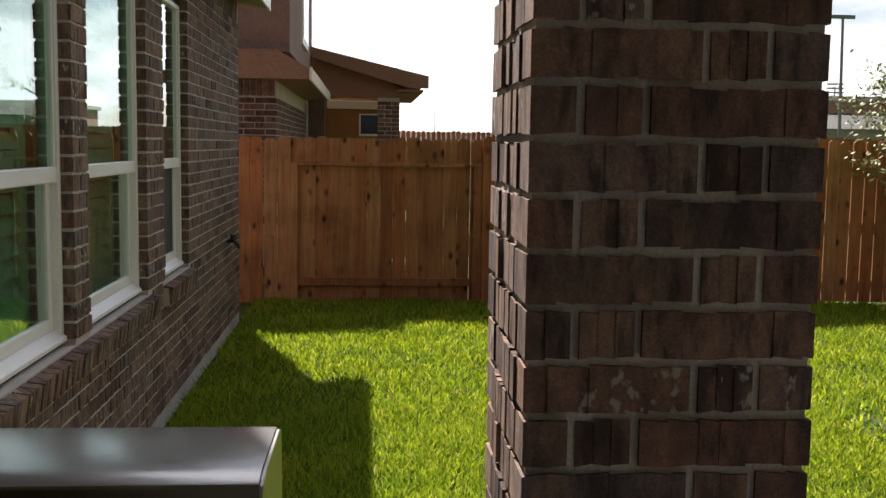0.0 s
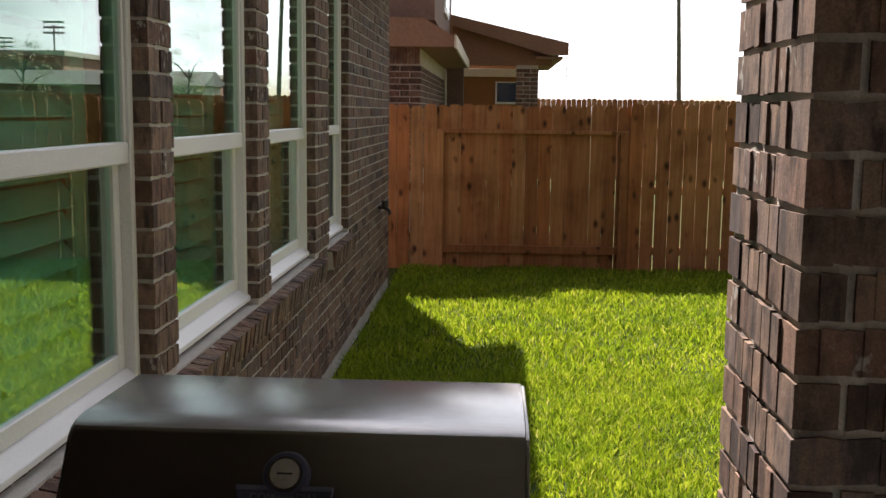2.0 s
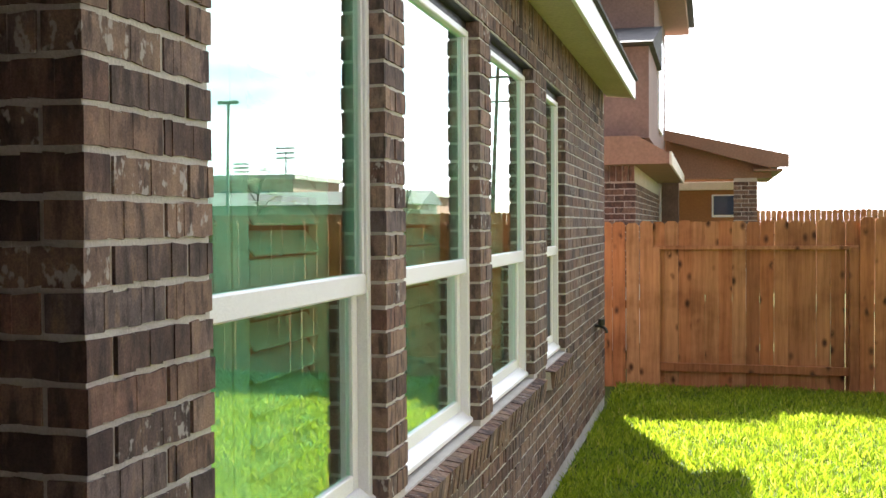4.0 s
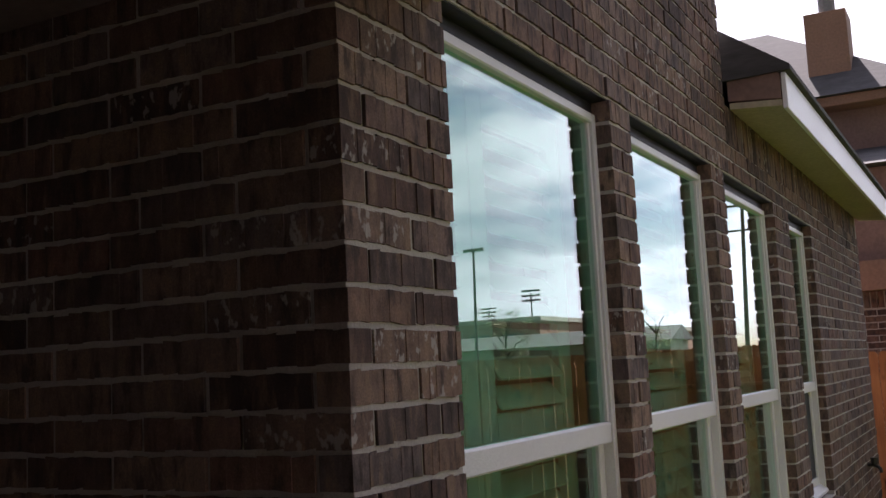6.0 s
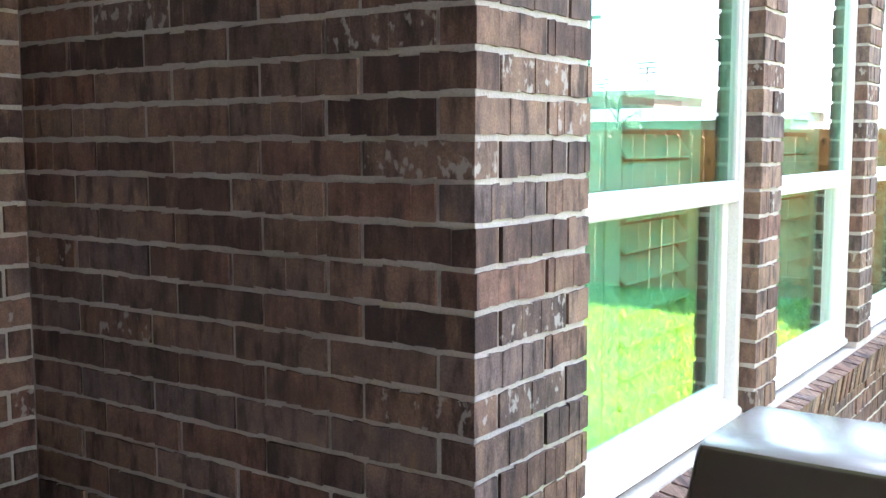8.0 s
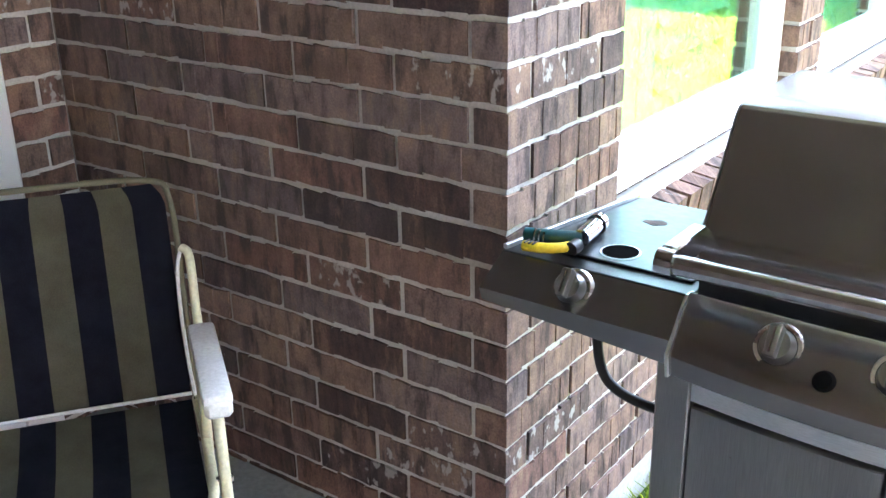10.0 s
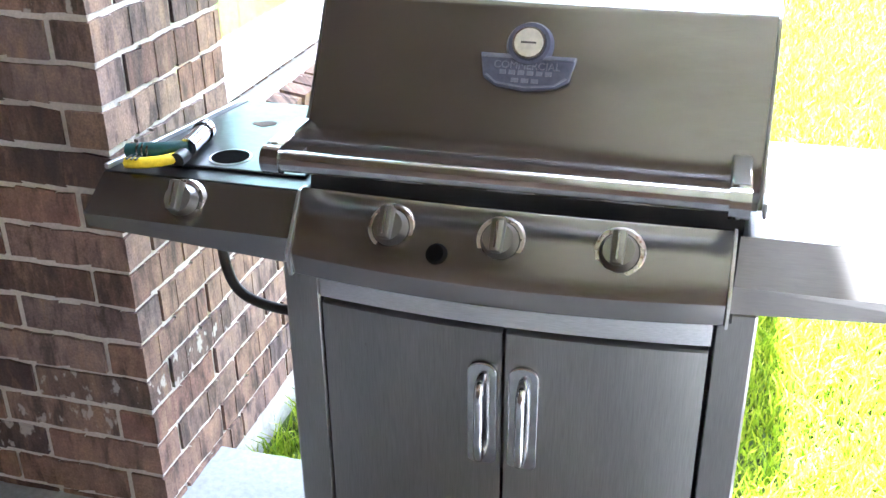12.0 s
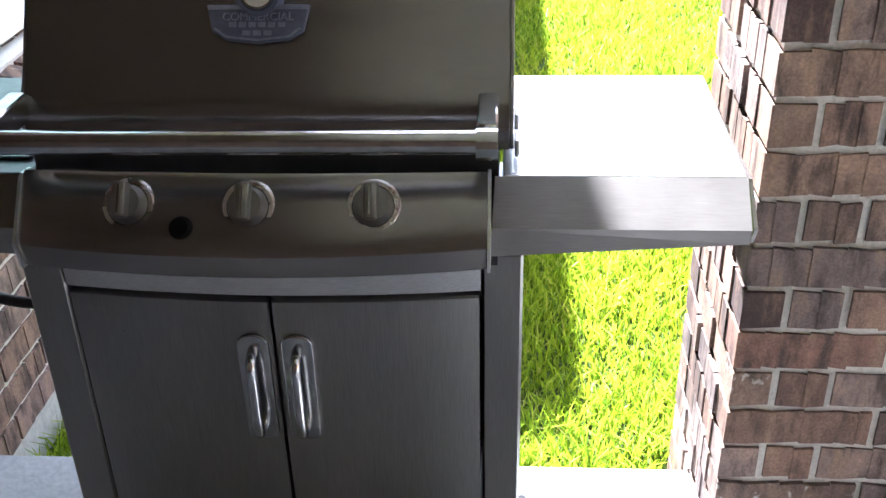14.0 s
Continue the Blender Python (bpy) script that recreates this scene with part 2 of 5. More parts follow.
RUSTY = surface("rusty_bezel", (0.55, 0.5, 0.46), (0.7, 0.67, 0.63), 0.28, 1.0, scale=40, fine=200, relief=0.2, stain=((0.22, 0.1, 0.05), 55.0, 0.56))
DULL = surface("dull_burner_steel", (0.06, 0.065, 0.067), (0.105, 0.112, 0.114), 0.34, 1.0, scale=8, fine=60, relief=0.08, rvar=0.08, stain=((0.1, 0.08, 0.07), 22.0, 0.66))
RUST = surface("brown_rust", (0.05, 0.035, 0.03), (0.13, 0.085, 0.065), 0.8, scale=60, fine=300, relief=0.4)
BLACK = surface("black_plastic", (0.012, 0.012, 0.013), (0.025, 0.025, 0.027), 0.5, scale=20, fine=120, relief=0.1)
MATTE_BLACK = surface("matte_black", (0.004, 0.004, 0.004), (0.008, 0.008, 0.008), 1.0, scale=20, fine=100, relief=0.0, spec=0.0)
RUBBER = surface("black_rubber_hose", (0.015, 0.014, 0.013), (0.03, 0.028, 0.026), 0.6, scale=20, fine=150, relief=0.2)
BADGE = surface("blue_grey_badge", (0.075, 0.085, 0.14), (0.12, 0.13, 0.2), 0.45, 0.3, scale=25, fine=150, relief=0.15)
BADGE_LIGHT = surface("badge_raised_edge", (0.17, 0.18, 0.25), (0.24, 0.25, 0.33), 0.4, 0.4, scale=25, fine=150, relief=0.1)
DIAL = surface("dial_face", (0.6, 0.58, 0.54), (0.72, 0.7, 0.66), 0.3, 0.5, scale=20, fine=90, relief=0.02)
TEAL = surface("teal_plastic", (0.008, 0.05, 0.06), (0.015, 0.08, 0.09), 0.4, scale=20, fine=120, relief=0.05)
YELLOW = surface("yellow_plastic", (0.68, 0.5, 0.01), (0.8, 0.6, 0.02), 0.4, scale=20, fine=120, relief=0.05)
TUBE = surface("cream_painted_tube", (0.62, 0.6, 0.42), (0.72, 0.7, 0.52), 0.4, scale=12, fine=120, relief=0.05)
ARM = surface("white_plastic_arm", (0.62, 0.62, 0.64), (0.72, 0.72, 0.73), 0.45, scale=12, fine=120, relief=0.05)
NAVY = surface("navy_fabric", (0.012, 0.013, 0.024), (0.022, 0.023, 0.038), 0.95, scale=18, fine=420, relief=0.5, spec=0.15)
BEIGE = surface("beige_fabric", (0.13, 0.122, 0.084), (0.17, 0.16, 0.115), 0.95, scale=18, fine=420, relief=0.5, spec=0.15)
SOIL = surface("lawn_soil", (0.035, 0.05, 0.014), (0.06, 0.085, 0.02), 0.95, scale=5, fine=40, relief=0.6, spec=0.1)
WOODPOLE = surface("pole_wood", (0.12, 0.1, 0.08), (0.2, 0.17, 0.14), 0.9, scale=4, fine=30, relief=0.2)
GREYMETAL = surface("grey_pole_metal", (0.2, 0.2, 0.2), (0.28, 0.28, 0.28), 0.6, 0.3, scale=4, fine=30, relief=0.05)
FARWALL = surface("far_brick_wall", (0.34, 0.19, 0.14), (0.42, 0.25, 0.18), 0.9, scale=0.6, fine=6, relief=0.1)
FARROOF = surface("far_dark_roof", (0.08, 0.085, 0.08), (0.13, 0.135, 0.13), 0.9, scale=0.5, fine=6, relief=0.1)
FARPALE = surface("far_pale_wall", (0.45, 0.42, 0.36), (0.55, 0.52, 0.45), 0.9, scale=0.5, fine=6, relief=0.1)
DARKGLASS = surface("dark_window_glass", (0.015, 0.03, 0.075), (0.025, 0.045, 0.1), 0.08, scale=2, fine=20, relief=0.0)


def cedar(name, per_island):
    m, n, l, b = nodes_of(name)
    if per_island:
        rnd = n.new("ShaderNodeNewGeometry").outputs["Random Per Island"]
    else:
        rnd = n.new("ShaderNodeObjectInfo").outputs["Random"]
    geo = n.new("ShaderNodeNewGeometry")
    off = n.new("ShaderNodeVectorMath")
    off.operation = "ADD"
    sc = n.new("ShaderNodeVectorMath")
    sc.operation = "SCALE"
    sc.inputs[0].default_value = (31.0, 17.0, 23.0)
    l.new(rnd, sc.inputs["Scale"])
    l.new(geo.outputs["Position"], off.inputs[0])
    l.new(sc.outputs[0], off.inputs[1])
    base = ramp(n, [(0.0, (0.27, 0.118, 0.055)), (0.3, (0.37, 0.18, 0.088)), (0.55, (0.35, 0.14, 0.06)), (0.8, (0.39, 0.2, 0.098)), (1.0, (0.41, 0.24, 0.13))])
    l.new(rnd, base.inputs["Fac"])
    grain = noise_at(n, l, 1.0, (28, 28, 1.6), 6, 0.65, off.outputs[0])
    g = ramp(n, [(0.3, (0.68, 0.64, 0.6)), (0.7, (1.2, 1.18, 1.15))])
    l.new(grain, g.inputs["Fac"])
    col = mixrgb(n, l, 1.0, base.outputs["Color"], g.outputs["Color"], "MULTIPLY")
    vor = n.new("ShaderNodeTexVoronoi")
    vor.inputs["Scale"].default_value = 1.0
    mp = n.new("ShaderNodeMapping")
    mp.inputs["Scale"].default_value = (7, 7, 4.2)
    l.new(off.outputs[0], mp.inputs["Vector"])
    l.new(mp.outputs["Vector"], vor.inputs["Vector"])
    kr = ramp(n, [(0.08, (1, 1, 1)), (0.26, (0, 0, 0))])
    l.new(vor.outputs["Distance"], kr.inputs["Fac"])
    kn = noise_at(n, l, 1.0, (5, 5, 3), 3, 0.6, off.outputs[0])
    km = ramp(n, [(0.4, (0, 0, 0)), (0.46, (1, 1, 1))])
    l.new(kn, km.inputs["Fac"])
    kk = mixrgb(n, l, 1.0, kr.outputs["Color"], km.outputs["Color"], "MULTIPLY")
    col = mixrgb(n, l, kk, col, (0.06, 0.027, 0.016))
    dn = noise_at(n, l, 2.3, (1, 1, 1), 5, 0.6)
    dr = ramp(n, [(0.3, (0.68, 0.64, 0.6)), (0.5, (1.0, 1.0, 1.0)), (0.7, (1.15, 1.13, 1.1))])
    l.new(dn, dr.inputs["Fac"])
    col = mixrgb(n, l, 1.0, col, dr.outputs["Color"], "MULTIPLY")
    l.new(col, b.inputs["Base Color"])
    b.inputs["Roughness"].default_value = 0.85
    b.inputs["Specular IOR Level"].default_value = 0.2
    bump(n, l, b, grain, 0.4, 0.004)
    return m


CEDAR = cedar("cedar_board", False)
CEDAR_FAR = cedar("cedar_joined", True)


def glass_material():
    m = bpy.data.materials.new("tinted_window_glass")
    m.use_nodes = True
    n, l = m.node_tree.nodes, m.node_tree.links
    n.clear()
    out = n.new("ShaderNodeOutputMaterial")
    mix = n.new("ShaderNodeMixShader")
    tr = n.new("ShaderNodeBsdfTransparent")
    tr.inputs["Color"].default_value = (0.6, 0.86, 0.75, 1)
    gl = n.new("ShaderNodeBsdfGlossy")
    gl.inputs["Color"].default_value = (0.95, 1.0, 0.98, 1)
    gl.inputs["Roughness"].default_value = 0.0
    lw = n.new("ShaderNodeLayerWeight")
    lw.inputs["Blend"].default_value = 0.5
    pw = n.new("ShaderNodeMath")
    pw.operation = "POWER"
    pw.inputs[1].default_value = 2.4
    ma = n.new("ShaderNodeMath")
    ma.operation = "MULTIPLY_ADD"
    ma.inputs[1].default_value, ma.inputs[2].default_value = 0.85, 0.06
    l.new(lw.outputs["Facing"], pw.inputs[0])
    l.new(pw.outputs[0], ma.inputs[0])
    l.new(ma.outputs[0], mix.inputs[0])
    l.new(tr.outputs[0], mix.inputs[1])
    l.new(gl.outputs[0], mix.inputs[2])
    l.new(mix.outputs[0], out.inputs["Surface"])
    return m


GLASS = glass_material()


def grass_material():
    m, n, l, b = nodes_of("grass_blades")
    rnd = n.new("ShaderNodeNewGeometry").outputs["Random Per Island"]
    r = ramp(n, [(0.0, (0.065, 0.13, 0.008)), (0.35, (0.175, 0.255, 0.012)), (0.75, (0.28, 0.365, 0.02)), (0.95, (0.38, 0.43, 0.05)), (1.0, (0.45, 0.4, 0.14))])
    l.new(rnd, r.inputs["Fac"])
    pn = noise_at(n, l, 1.4, (1, 1, 1), 4)
    pr = ramp(n, [(0.3, (0.9, 0.98, 0.9)), (0.7, (1.35, 1.24, 1.0))])
    l.new(pn, pr.inputs["Fac"])
    col = mixrgb(n, l, 1.0, r.outputs["Color"], pr.outputs["Color"], "MULTIPLY")
    l.new(col, b.inputs["Base Color"])
    b.inputs["Roughness"].default_value = 0.55
    b.inputs["Specular IOR Level"].default_value = 0.3
    out = n["Material Output"]
    tl = n.new("ShaderNodeBsdfTranslucent")
    l.new(col, tl.inputs["Color"])
    mx = n.new("ShaderNodeMixShader")
    mx.inputs[0].default_value = 0.5
    l.new(b.outputs[0], mx.inputs[1])
    l.new(tl.outputs[0], mx.inputs[2])
    l.new(mx.outputs[0], out.inputs["Surface"])
    return m


GRASS = grass_material()
LEAF = surface("tree_leaves", (0.1, 0.13, 0.02), (0.26, 0.26, 0.04), 0.6, scale=6, fine=40, relief=0.1)
BARK = surface("bark", (0.08, 0.06, 0.045), (0.14, 0.11, 0.08), 0.95, scale=6, fine=40, relief=0.4)


# ---- mesh helpers ----
def origin(ob):
    v = Vector((0, 0, 0))
    while ob is not None:
        v += ob.location
        ob = ob.parent
    return v


def thing(name, at, label, category, group="", kind=""):
    ob = new(name)
    ob.empty_display_size = 0.1
    ob.location = at
    return tagged(ob, label, category, group, kind)


def link_mesh(name, me, material, parent=None, label="", kind="", smooth=False):
    me.materials.append(material)
    if smooth:
        me.polygons.foreach_set("use_smooth", [True] * len(me.polygons))
    ob = new(name, me)
    if parent is not None:
        ob.parent = parent
        ob.location = -origin(parent)
    return tagged(ob, label, "", "", kind)


def part(name, bm, material, parent=None, label="", smooth=False, kind=""):
    """One mesh object out of a bmesh in world places, under a thing or a part."""
    me = bpy.data.meshes.new(name)
    bmesh.ops.recalc_face_normals(bm, faces=bm.faces)
    bm.to_mesh(me)
    bm.free()
    ob = link_mesh(name, me, material, parent, label, kind, smooth)
    if smooth:
        me.set_sharp_from_angle(angle=radians(40))
    return ob


def box(x0, x1, y0, y1, z0, z1, bevel=0.0, bm=None, seg=1):
    own = bmesh.new()
    bmesh.ops.create_cube(own, size=1.0)
    bmesh.ops.scale(own, vec=(x1 - x0, y1 - y0, z1 - z0), verts=own.verts)
    bmesh.ops.translate(own, vec=((x0 + x1) / 2, (y0 + y1) / 2, (z0 + z1) / 2), verts=own.verts)
    if bevel:
        bmesh.ops.bevel(own, geom=own.edges[:], offset=bevel, segments=seg, affect="EDGES", profile=0.5)
    return merged(bm, own)


def merged(bm, own):
    if bm is None:
        return own
    tmp = bpy.data.meshes.new("tmp")
    own.to_mesh(tmp)
    own.free()
    bm.from_mesh(tmp)
    bpy.data.meshes.remove(tmp)
    return bm


def prism(profile, axis, a, b, bm=None, bevel=0.0, seg=1):
    """A closed outline pulled along an axis. x: (y, z) pairs; y: (x, z) pairs; z: (x, y) pairs."""
    own = bmesh.new()

    def at(p, c):
        return {"x": (c, p[0], p[1]), "y": (p[0], c, p[1]), "z": (p[0], p[1], c)}[axis]

    va = [own.verts.new(at(p, a)) for p in profile]
    vb = [own.verts.new(at(p, b)) for p in profile]
    k = len(profile)
    own.faces.new(va)
    own.faces.new(vb[::-1])
    for i in range(k):
        own.faces.new((va[i], va[(i + 1) % k], vb[(i + 1) % k], vb[i]))
    bmesh.ops.recalc_face_normals(own, faces=own.faces)
    if bevel:
        bmesh.ops.bevel(own, geom=own.edges[:], offset=bevel, segments=seg, affect="EDGES", profile=0.5)
    return merged(bm, own)


def tube(points, radius, sides=10, bm=None, radius_end=None):
    """A round bar along points, with flat ends."""
    own = bmesh.new()
    pts = [Vector(p) for p in points]
    rings = []
    u = None
    for i, p in enumerate(pts):
        d = (pts[min(i + 1, len(pts) - 1)] - pts[max(i - 1, 0)]).normalized()
        u = d.orthogonal().normalized() if u is None else (u - d * u.dot(d)).normalized()
        v = d.cross(u)
        rr = radius if radius_end is None else radius + (radius_end - radius) * i / (len(pts) - 1)
        rings.append([own.verts.new(p + rr * (math.cos(2 * math.pi * k / sides) * u + math.sin(2 * math.pi * k / sides) * v)) for k in range(sides)])
    for r0, r1 in zip(rings, rings[1:]):
        for k in range(sides):
            own.faces.new((r0[k], r0[(k + 1) % sides], r1[(k + 1) % sides], r1[k]))
    own.faces.new(rings[0])
    own.faces.new(rings[-1][::-1])
    bmesh.ops.recalc_face_normals(own, faces=own.faces)
    return merged(bm, own)


def smooth_line(points, steps=6):
    """Points along a Catmull-Rom line through the given ones."""
    p = [Vector(q) for q in points]
    p = [2 * p[0] - p[1]] + p + [2 * p[-1] - p[-2]]
    out = []
    for i in range(1, len(p) - 2):
        for k in range(steps):
            t = k / steps
            out.append(0.5 * (2 * p[i] + (p[i + 1] - p[i - 1]) * t + (2 * p[i - 1] - 5 * p[i] + 4 * p[i + 1] - p[i + 2]) * t * t
                              + (3 * p[i] - p[i - 1] - 3 * p[i + 1] + p[i + 2]) * t ** 3))
    return out + [p[-2]]


def mesh_from(name, verts, faces):
    me = bpy.data.meshes.new(name)
    me.from_pydata(verts, [], faces)
    me.update()
    return me


# ---- brickwork ----
COURSE, JOINT, LONG, DEEP = 0.0762, 0.0125, 0.246, 0.074
Z0 = 0.0152
brick_store = {}
rng = random.Random(7)


def brick_form(length, height, variant, deep=DEEP, rough=0.001):
    """Vertices and faces of one brick with upright scores; its front looks to -y, its length is along x, it stands on z = 0."""
    r = random.Random(variant * 1009 + int(length * 1000))
    cuts, x = [-length / 2], -length / 2
    while x < length / 2 - 0.05:
        x += r.uniform(0.024, 0.056)
        cuts.append(x)
    if length / 2 - cuts[-1] > 0.012:
        cuts.append(length / 2)
    else:
        cuts[-1] = length / 2
    v, f = [], []
    k = len(cuts) - 1
    for s in range(k):
        y0 = r.uniform(-1.3, 0.7) * rough
        y1 = y0 + r.uniform(-0.5, 0.5) * rough
        for x, y in ((cuts[s], y0), (cuts[s + 1], y1)):
            for z in (0.0, height):
                v.append((x, y, z + r.uniform(-0.0032, 0.0028)))
        for x in (cuts[s], cuts[s + 1]):
            for z in (0.0, height):
                v.append((x, deep, z))
        o = 8 * s
        f += [(o, o + 2, o + 3, o + 1), (o + 1, o + 3, o + 7, o + 5), (o + 2, o, o + 4, o + 6)]
        if s:
            f.append((o - 6, o, o + 1, o - 5))
    f.append((0, 1, 5, 4))
    o = 8 * (k - 1)
    f.append((o + 3, o + 2, o + 6, o + 7))
    return v, f


def lay(u0, u1, z0, z1, first):
    """Pieces (u, u, z) of one wall face between u0 and u1, course by course; first gives the length of a course's first piece."""
    out = []
    n0 = math.floor((z0 - Z0) / COURSE + 0.5)
    n1 = math.floor((z1 - Z0) / COURSE + 0.5)
    for n in range(n0, n1):
        zb = Z0 + n * COURSE + JOINT / 2
        u, size = u0, first(n)
        while u < u1 - 0.03:
            e = min(u + size, u1)
            if u1 - e < 0.045:
                e = u1
            out.append((u, e, zb, n))
            u, size = e + JOINT, LONG
    return out


def to_pose(face, at, u0, u1, z):
    """The pose of a brick on a face: +x, -x, -y or +y."""
    c = (u0 + u1) / 2
    return {"+x": pose(at, c, z, 0, 0, 90), "-x": pose(at, c, z, 0, 0, -90), "-y": pose(c, at, z), "+y": pose(c, at, z, 0, 0, 180)}[face]


def put_bricks(pieces, owner, near, limit=300, rough=0.001, name="brick"):
    """pieces: (pose, length, height). The nearest ones to the place near are objects, the rest one mesh."""
    pieces = sorted(pieces, key=lambda p: (p[0].translation - Vector(near)).length)
    base = origin(owner)
    vs, fs = [], []
    for i, (m, length, height, *deep) in enumerate(pieces):
        dp = deep[0] if deep else DEEP
        m = m @ pose(rng.uniform(-0.001, 0.001), rng.uniform(-0.002, 0.0025), 0, 0, 0, rng.uniform(-0.4, 0.4))
        key = (round(length, 3), round(height, 3), rng.randrange(5), dp, rough)
        if i < limit:
            if key not in brick_store:
                me = mesh_from(name, *brick_form(*key))
                me.materials.append(BRICK)
                brick_store[key] = me
            ob = new(name, brick_store[key])
            ob.parent = owner
            ob.matrix_basis = Matrix.Translation(-base) @ m
        else:
            v, f = brick_form(*key)
            o = len(vs)
            vs += [tuple(m @ Vector(q)) for q in v]
            fs += [tuple(o + j for j in q) for q in f]
    if vs:
        link_mesh("brickwork", mesh_from("brickwork", vs, fs), BRICK_FAR, owner, kind="stuff")


# ---- ground, slab ----
GZ = -0.18
bm = bmesh.new()
bmesh.ops.create_grid(bm, x_segments=60, y_segments=60, size=1.0)
for v in bm.verts:
    v.co = Vector((math.copysign(abs(v.co.x) ** 3, v.co.x) * 900, math.copysign(abs(v.co.y) ** 3, v.co.y) * 900, 0))
    d = max(0.0, v.co.length - 30)
    v.co.z = GZ + 0.012 * noise.noise(v.co * 0.6) + min(0.6, 0.01 * d)
ground = part("ground", bm, SOIL)
tagged(ground, "green lawn ground reaching past the fences", "lawn", kind="structure")

slab = part("patio_floor", box(-1.6, 4.3, -4.2, 0.24, -0.3, 0.0, 0.012), PATIO)
tagged(slab, "grey concrete patio slab with a worn edge", "patio floor", kind="structure")
bm = box(-6.0, -0.012, 0.02, 8.36, -0.4, Z0 - COURSE - 0.004)
found = part("foundation", bm, CONCRETE)
tagged(found, "pale concrete footing below the brick wall", "foundation", kind="structure")

# ---- house walls ----
OPEN = [(0.435, 1.57), (1.78, 2.91), (3.14, 4.31), (4.78, 5.6)]
SILL_Z, HEAD_Z = Z0 + 9 * COURSE, Z0 + 32 * COURSE
END_Y, TALL_Y, TALL_Z = 8.3, 3.28, 5.4
BASE_Z = Z0 - COURSE

wall_east = thing("wall_east", (0, 4, BASE_Z), "brown scored brick house wall with four windows", "wall", kind="structure")
bm = box(-0.14, -0.006, 0.006, END_Y - 0.006, BASE_Z - 0.003, SILL_Z - 0.02)
spans = [(0.006, OPEN[0][0] - 0.006)] + [(a[1] + 0.006, b[0] - 0.006) for a, b in zip(OPEN, OPEN[1:])] + [(OPEN[3][1] + 0.006, END_Y - 0.006)]
for a, b in spans:
    box(-0.14, -0.006, a, b, SILL_Z - 0.02, HEAD_Z, 0, bm)
box(-0.14, -0.006, 0.006, END_Y - 0.006, HEAD_Z, 2.8, 0, bm)
box(-0.14, -0.006, 0.006, TALL_Y, 2.8, TALL_Z, 0, bm)
part("mortar", bm, MORTAR, wall_east)

east = []


def east_run(u0, u1, z0, z1, first):
    for a, b, z, n in lay(u0, u1, z0, z1, first):
        east.append((to_pose("+x", 0, a, b, z), b - a, COURSE - JOINT))


SILL_B = Z0 + 7 * COURSE
half = LONG / 2


def east_start(n):
    return DEEP + JOINT if n % 2 else 0.0


def bond(n):
    return LONG if n % 2 else half


for n in range(-1, 70):
    zb, zt = Z0 + n * COURSE, Z0 + (n + 1) * COURSE
    s = east_start(n)
    f = lambda q: LONG
    if zt <= SILL_B + 0.001:
        east_run(s, END_Y, zb, zt, f)
    elif zt <= SILL_Z + 0.001:
        east_run(s, 0.385, zb, zt, f)
        east_run(4.43, 4.72, zb, zt, bond)
        east_run(5.67, END_Y, zb, zt, bond)
    elif zt <= HEAD_Z + 0.001:
        east_run(s, OPEN[0][0], zb, zt, f)
        for a, b in zip(OPEN, OPEN[1:]):
            east_run(a[1], b[0], zb, zt, (lambda q: 0.0915) if n % 2 else (lambda q: 0.06 + half))
        east_run(OPEN[3][1], END_Y, zb, zt, bond)
    elif zt < 2.61:
        east_run(s, END_Y, zb, zt, f)
    else:
        east_run(s, TALL_Y, zb, zt, f)
# soldier course under the eave
u = TALL_Y + 0.01
while u < END_Y - 0.07:
    east.append((to_pose("+x", -0.002, u, u + COURSE - JOINT, 2.606), COURSE - JOINT, 0.19))
    u += COURSE
# rowlock sills, sloping outwards
for y0, y1 in ((0.395, 4.42), (4.73, 5.66)):
    u = y0
    while u < y1 - 0.05:
        m = pose(0.042, u + (COURSE - JOINT) / 2, SILL_B + 0.012, 0, 0, 90) @ pose(0, 0, 0, 8, 0, 0)
        east.append((m, COURSE - JOINT, 0.105, 0.125))
        u += COURSE
bm = bmesh.new()
for y0, y1 in ((0.392, 4.415), (4.727, 5.655)):
    prism([(-0.1, SILL_B + 0.004), (0.034, SILL_B + 0.004), (0.026, SILL_B + 0.111), (-0.1, SILL_B + 0.129)], "y", y0, y1, bm)
part("sill_mortar", bm, MORTAR, wall_east)
bm = bmesh.new()
for a, b in OPEN:
    box(-0.1, -0.012, a - 0.06, b + 0.06, HEAD_Z - 0.004, HEAD_Z + 0.006, 0, bm)
part("steel_lintel", bm, BLACK, wall_east, "dark steel lintel strips over the windows")

# front wall beside the patio, its corner bonded with the house wall
LEFT_X = -1.3
wall_front = thing("wall_front", (LEFT_X / 2, 0.05, 0), "brown scored brick wall beside the patio", "wall", kind="structure")
part("mortar", box(LEFT_X - 0.2, -0.1406, 0.006, 0.2, -0.1, 2.62, 0), MORTAR, wall_front)
part("corner_mortar", box(-0.1404, -0.006, 0.0062, 0.0064 + 0.004, -0.06, 2.62), MORTAR, wall_front)
front = []
for n in range(-1, 35):
    zb, zt = Z0 + n * COURSE, Z0 + (n + 1) * COURSE
    end = 0.0 if n % 2 else -(DEEP + JOINT)
    run = lay(-end, -LEFT_X, zb, zt, lambda q: LONG)
    for a, b, z, q in run:
        front.append((to_pose("-y", 0, -b, -a, z), b - a, COURSE - JOINT))

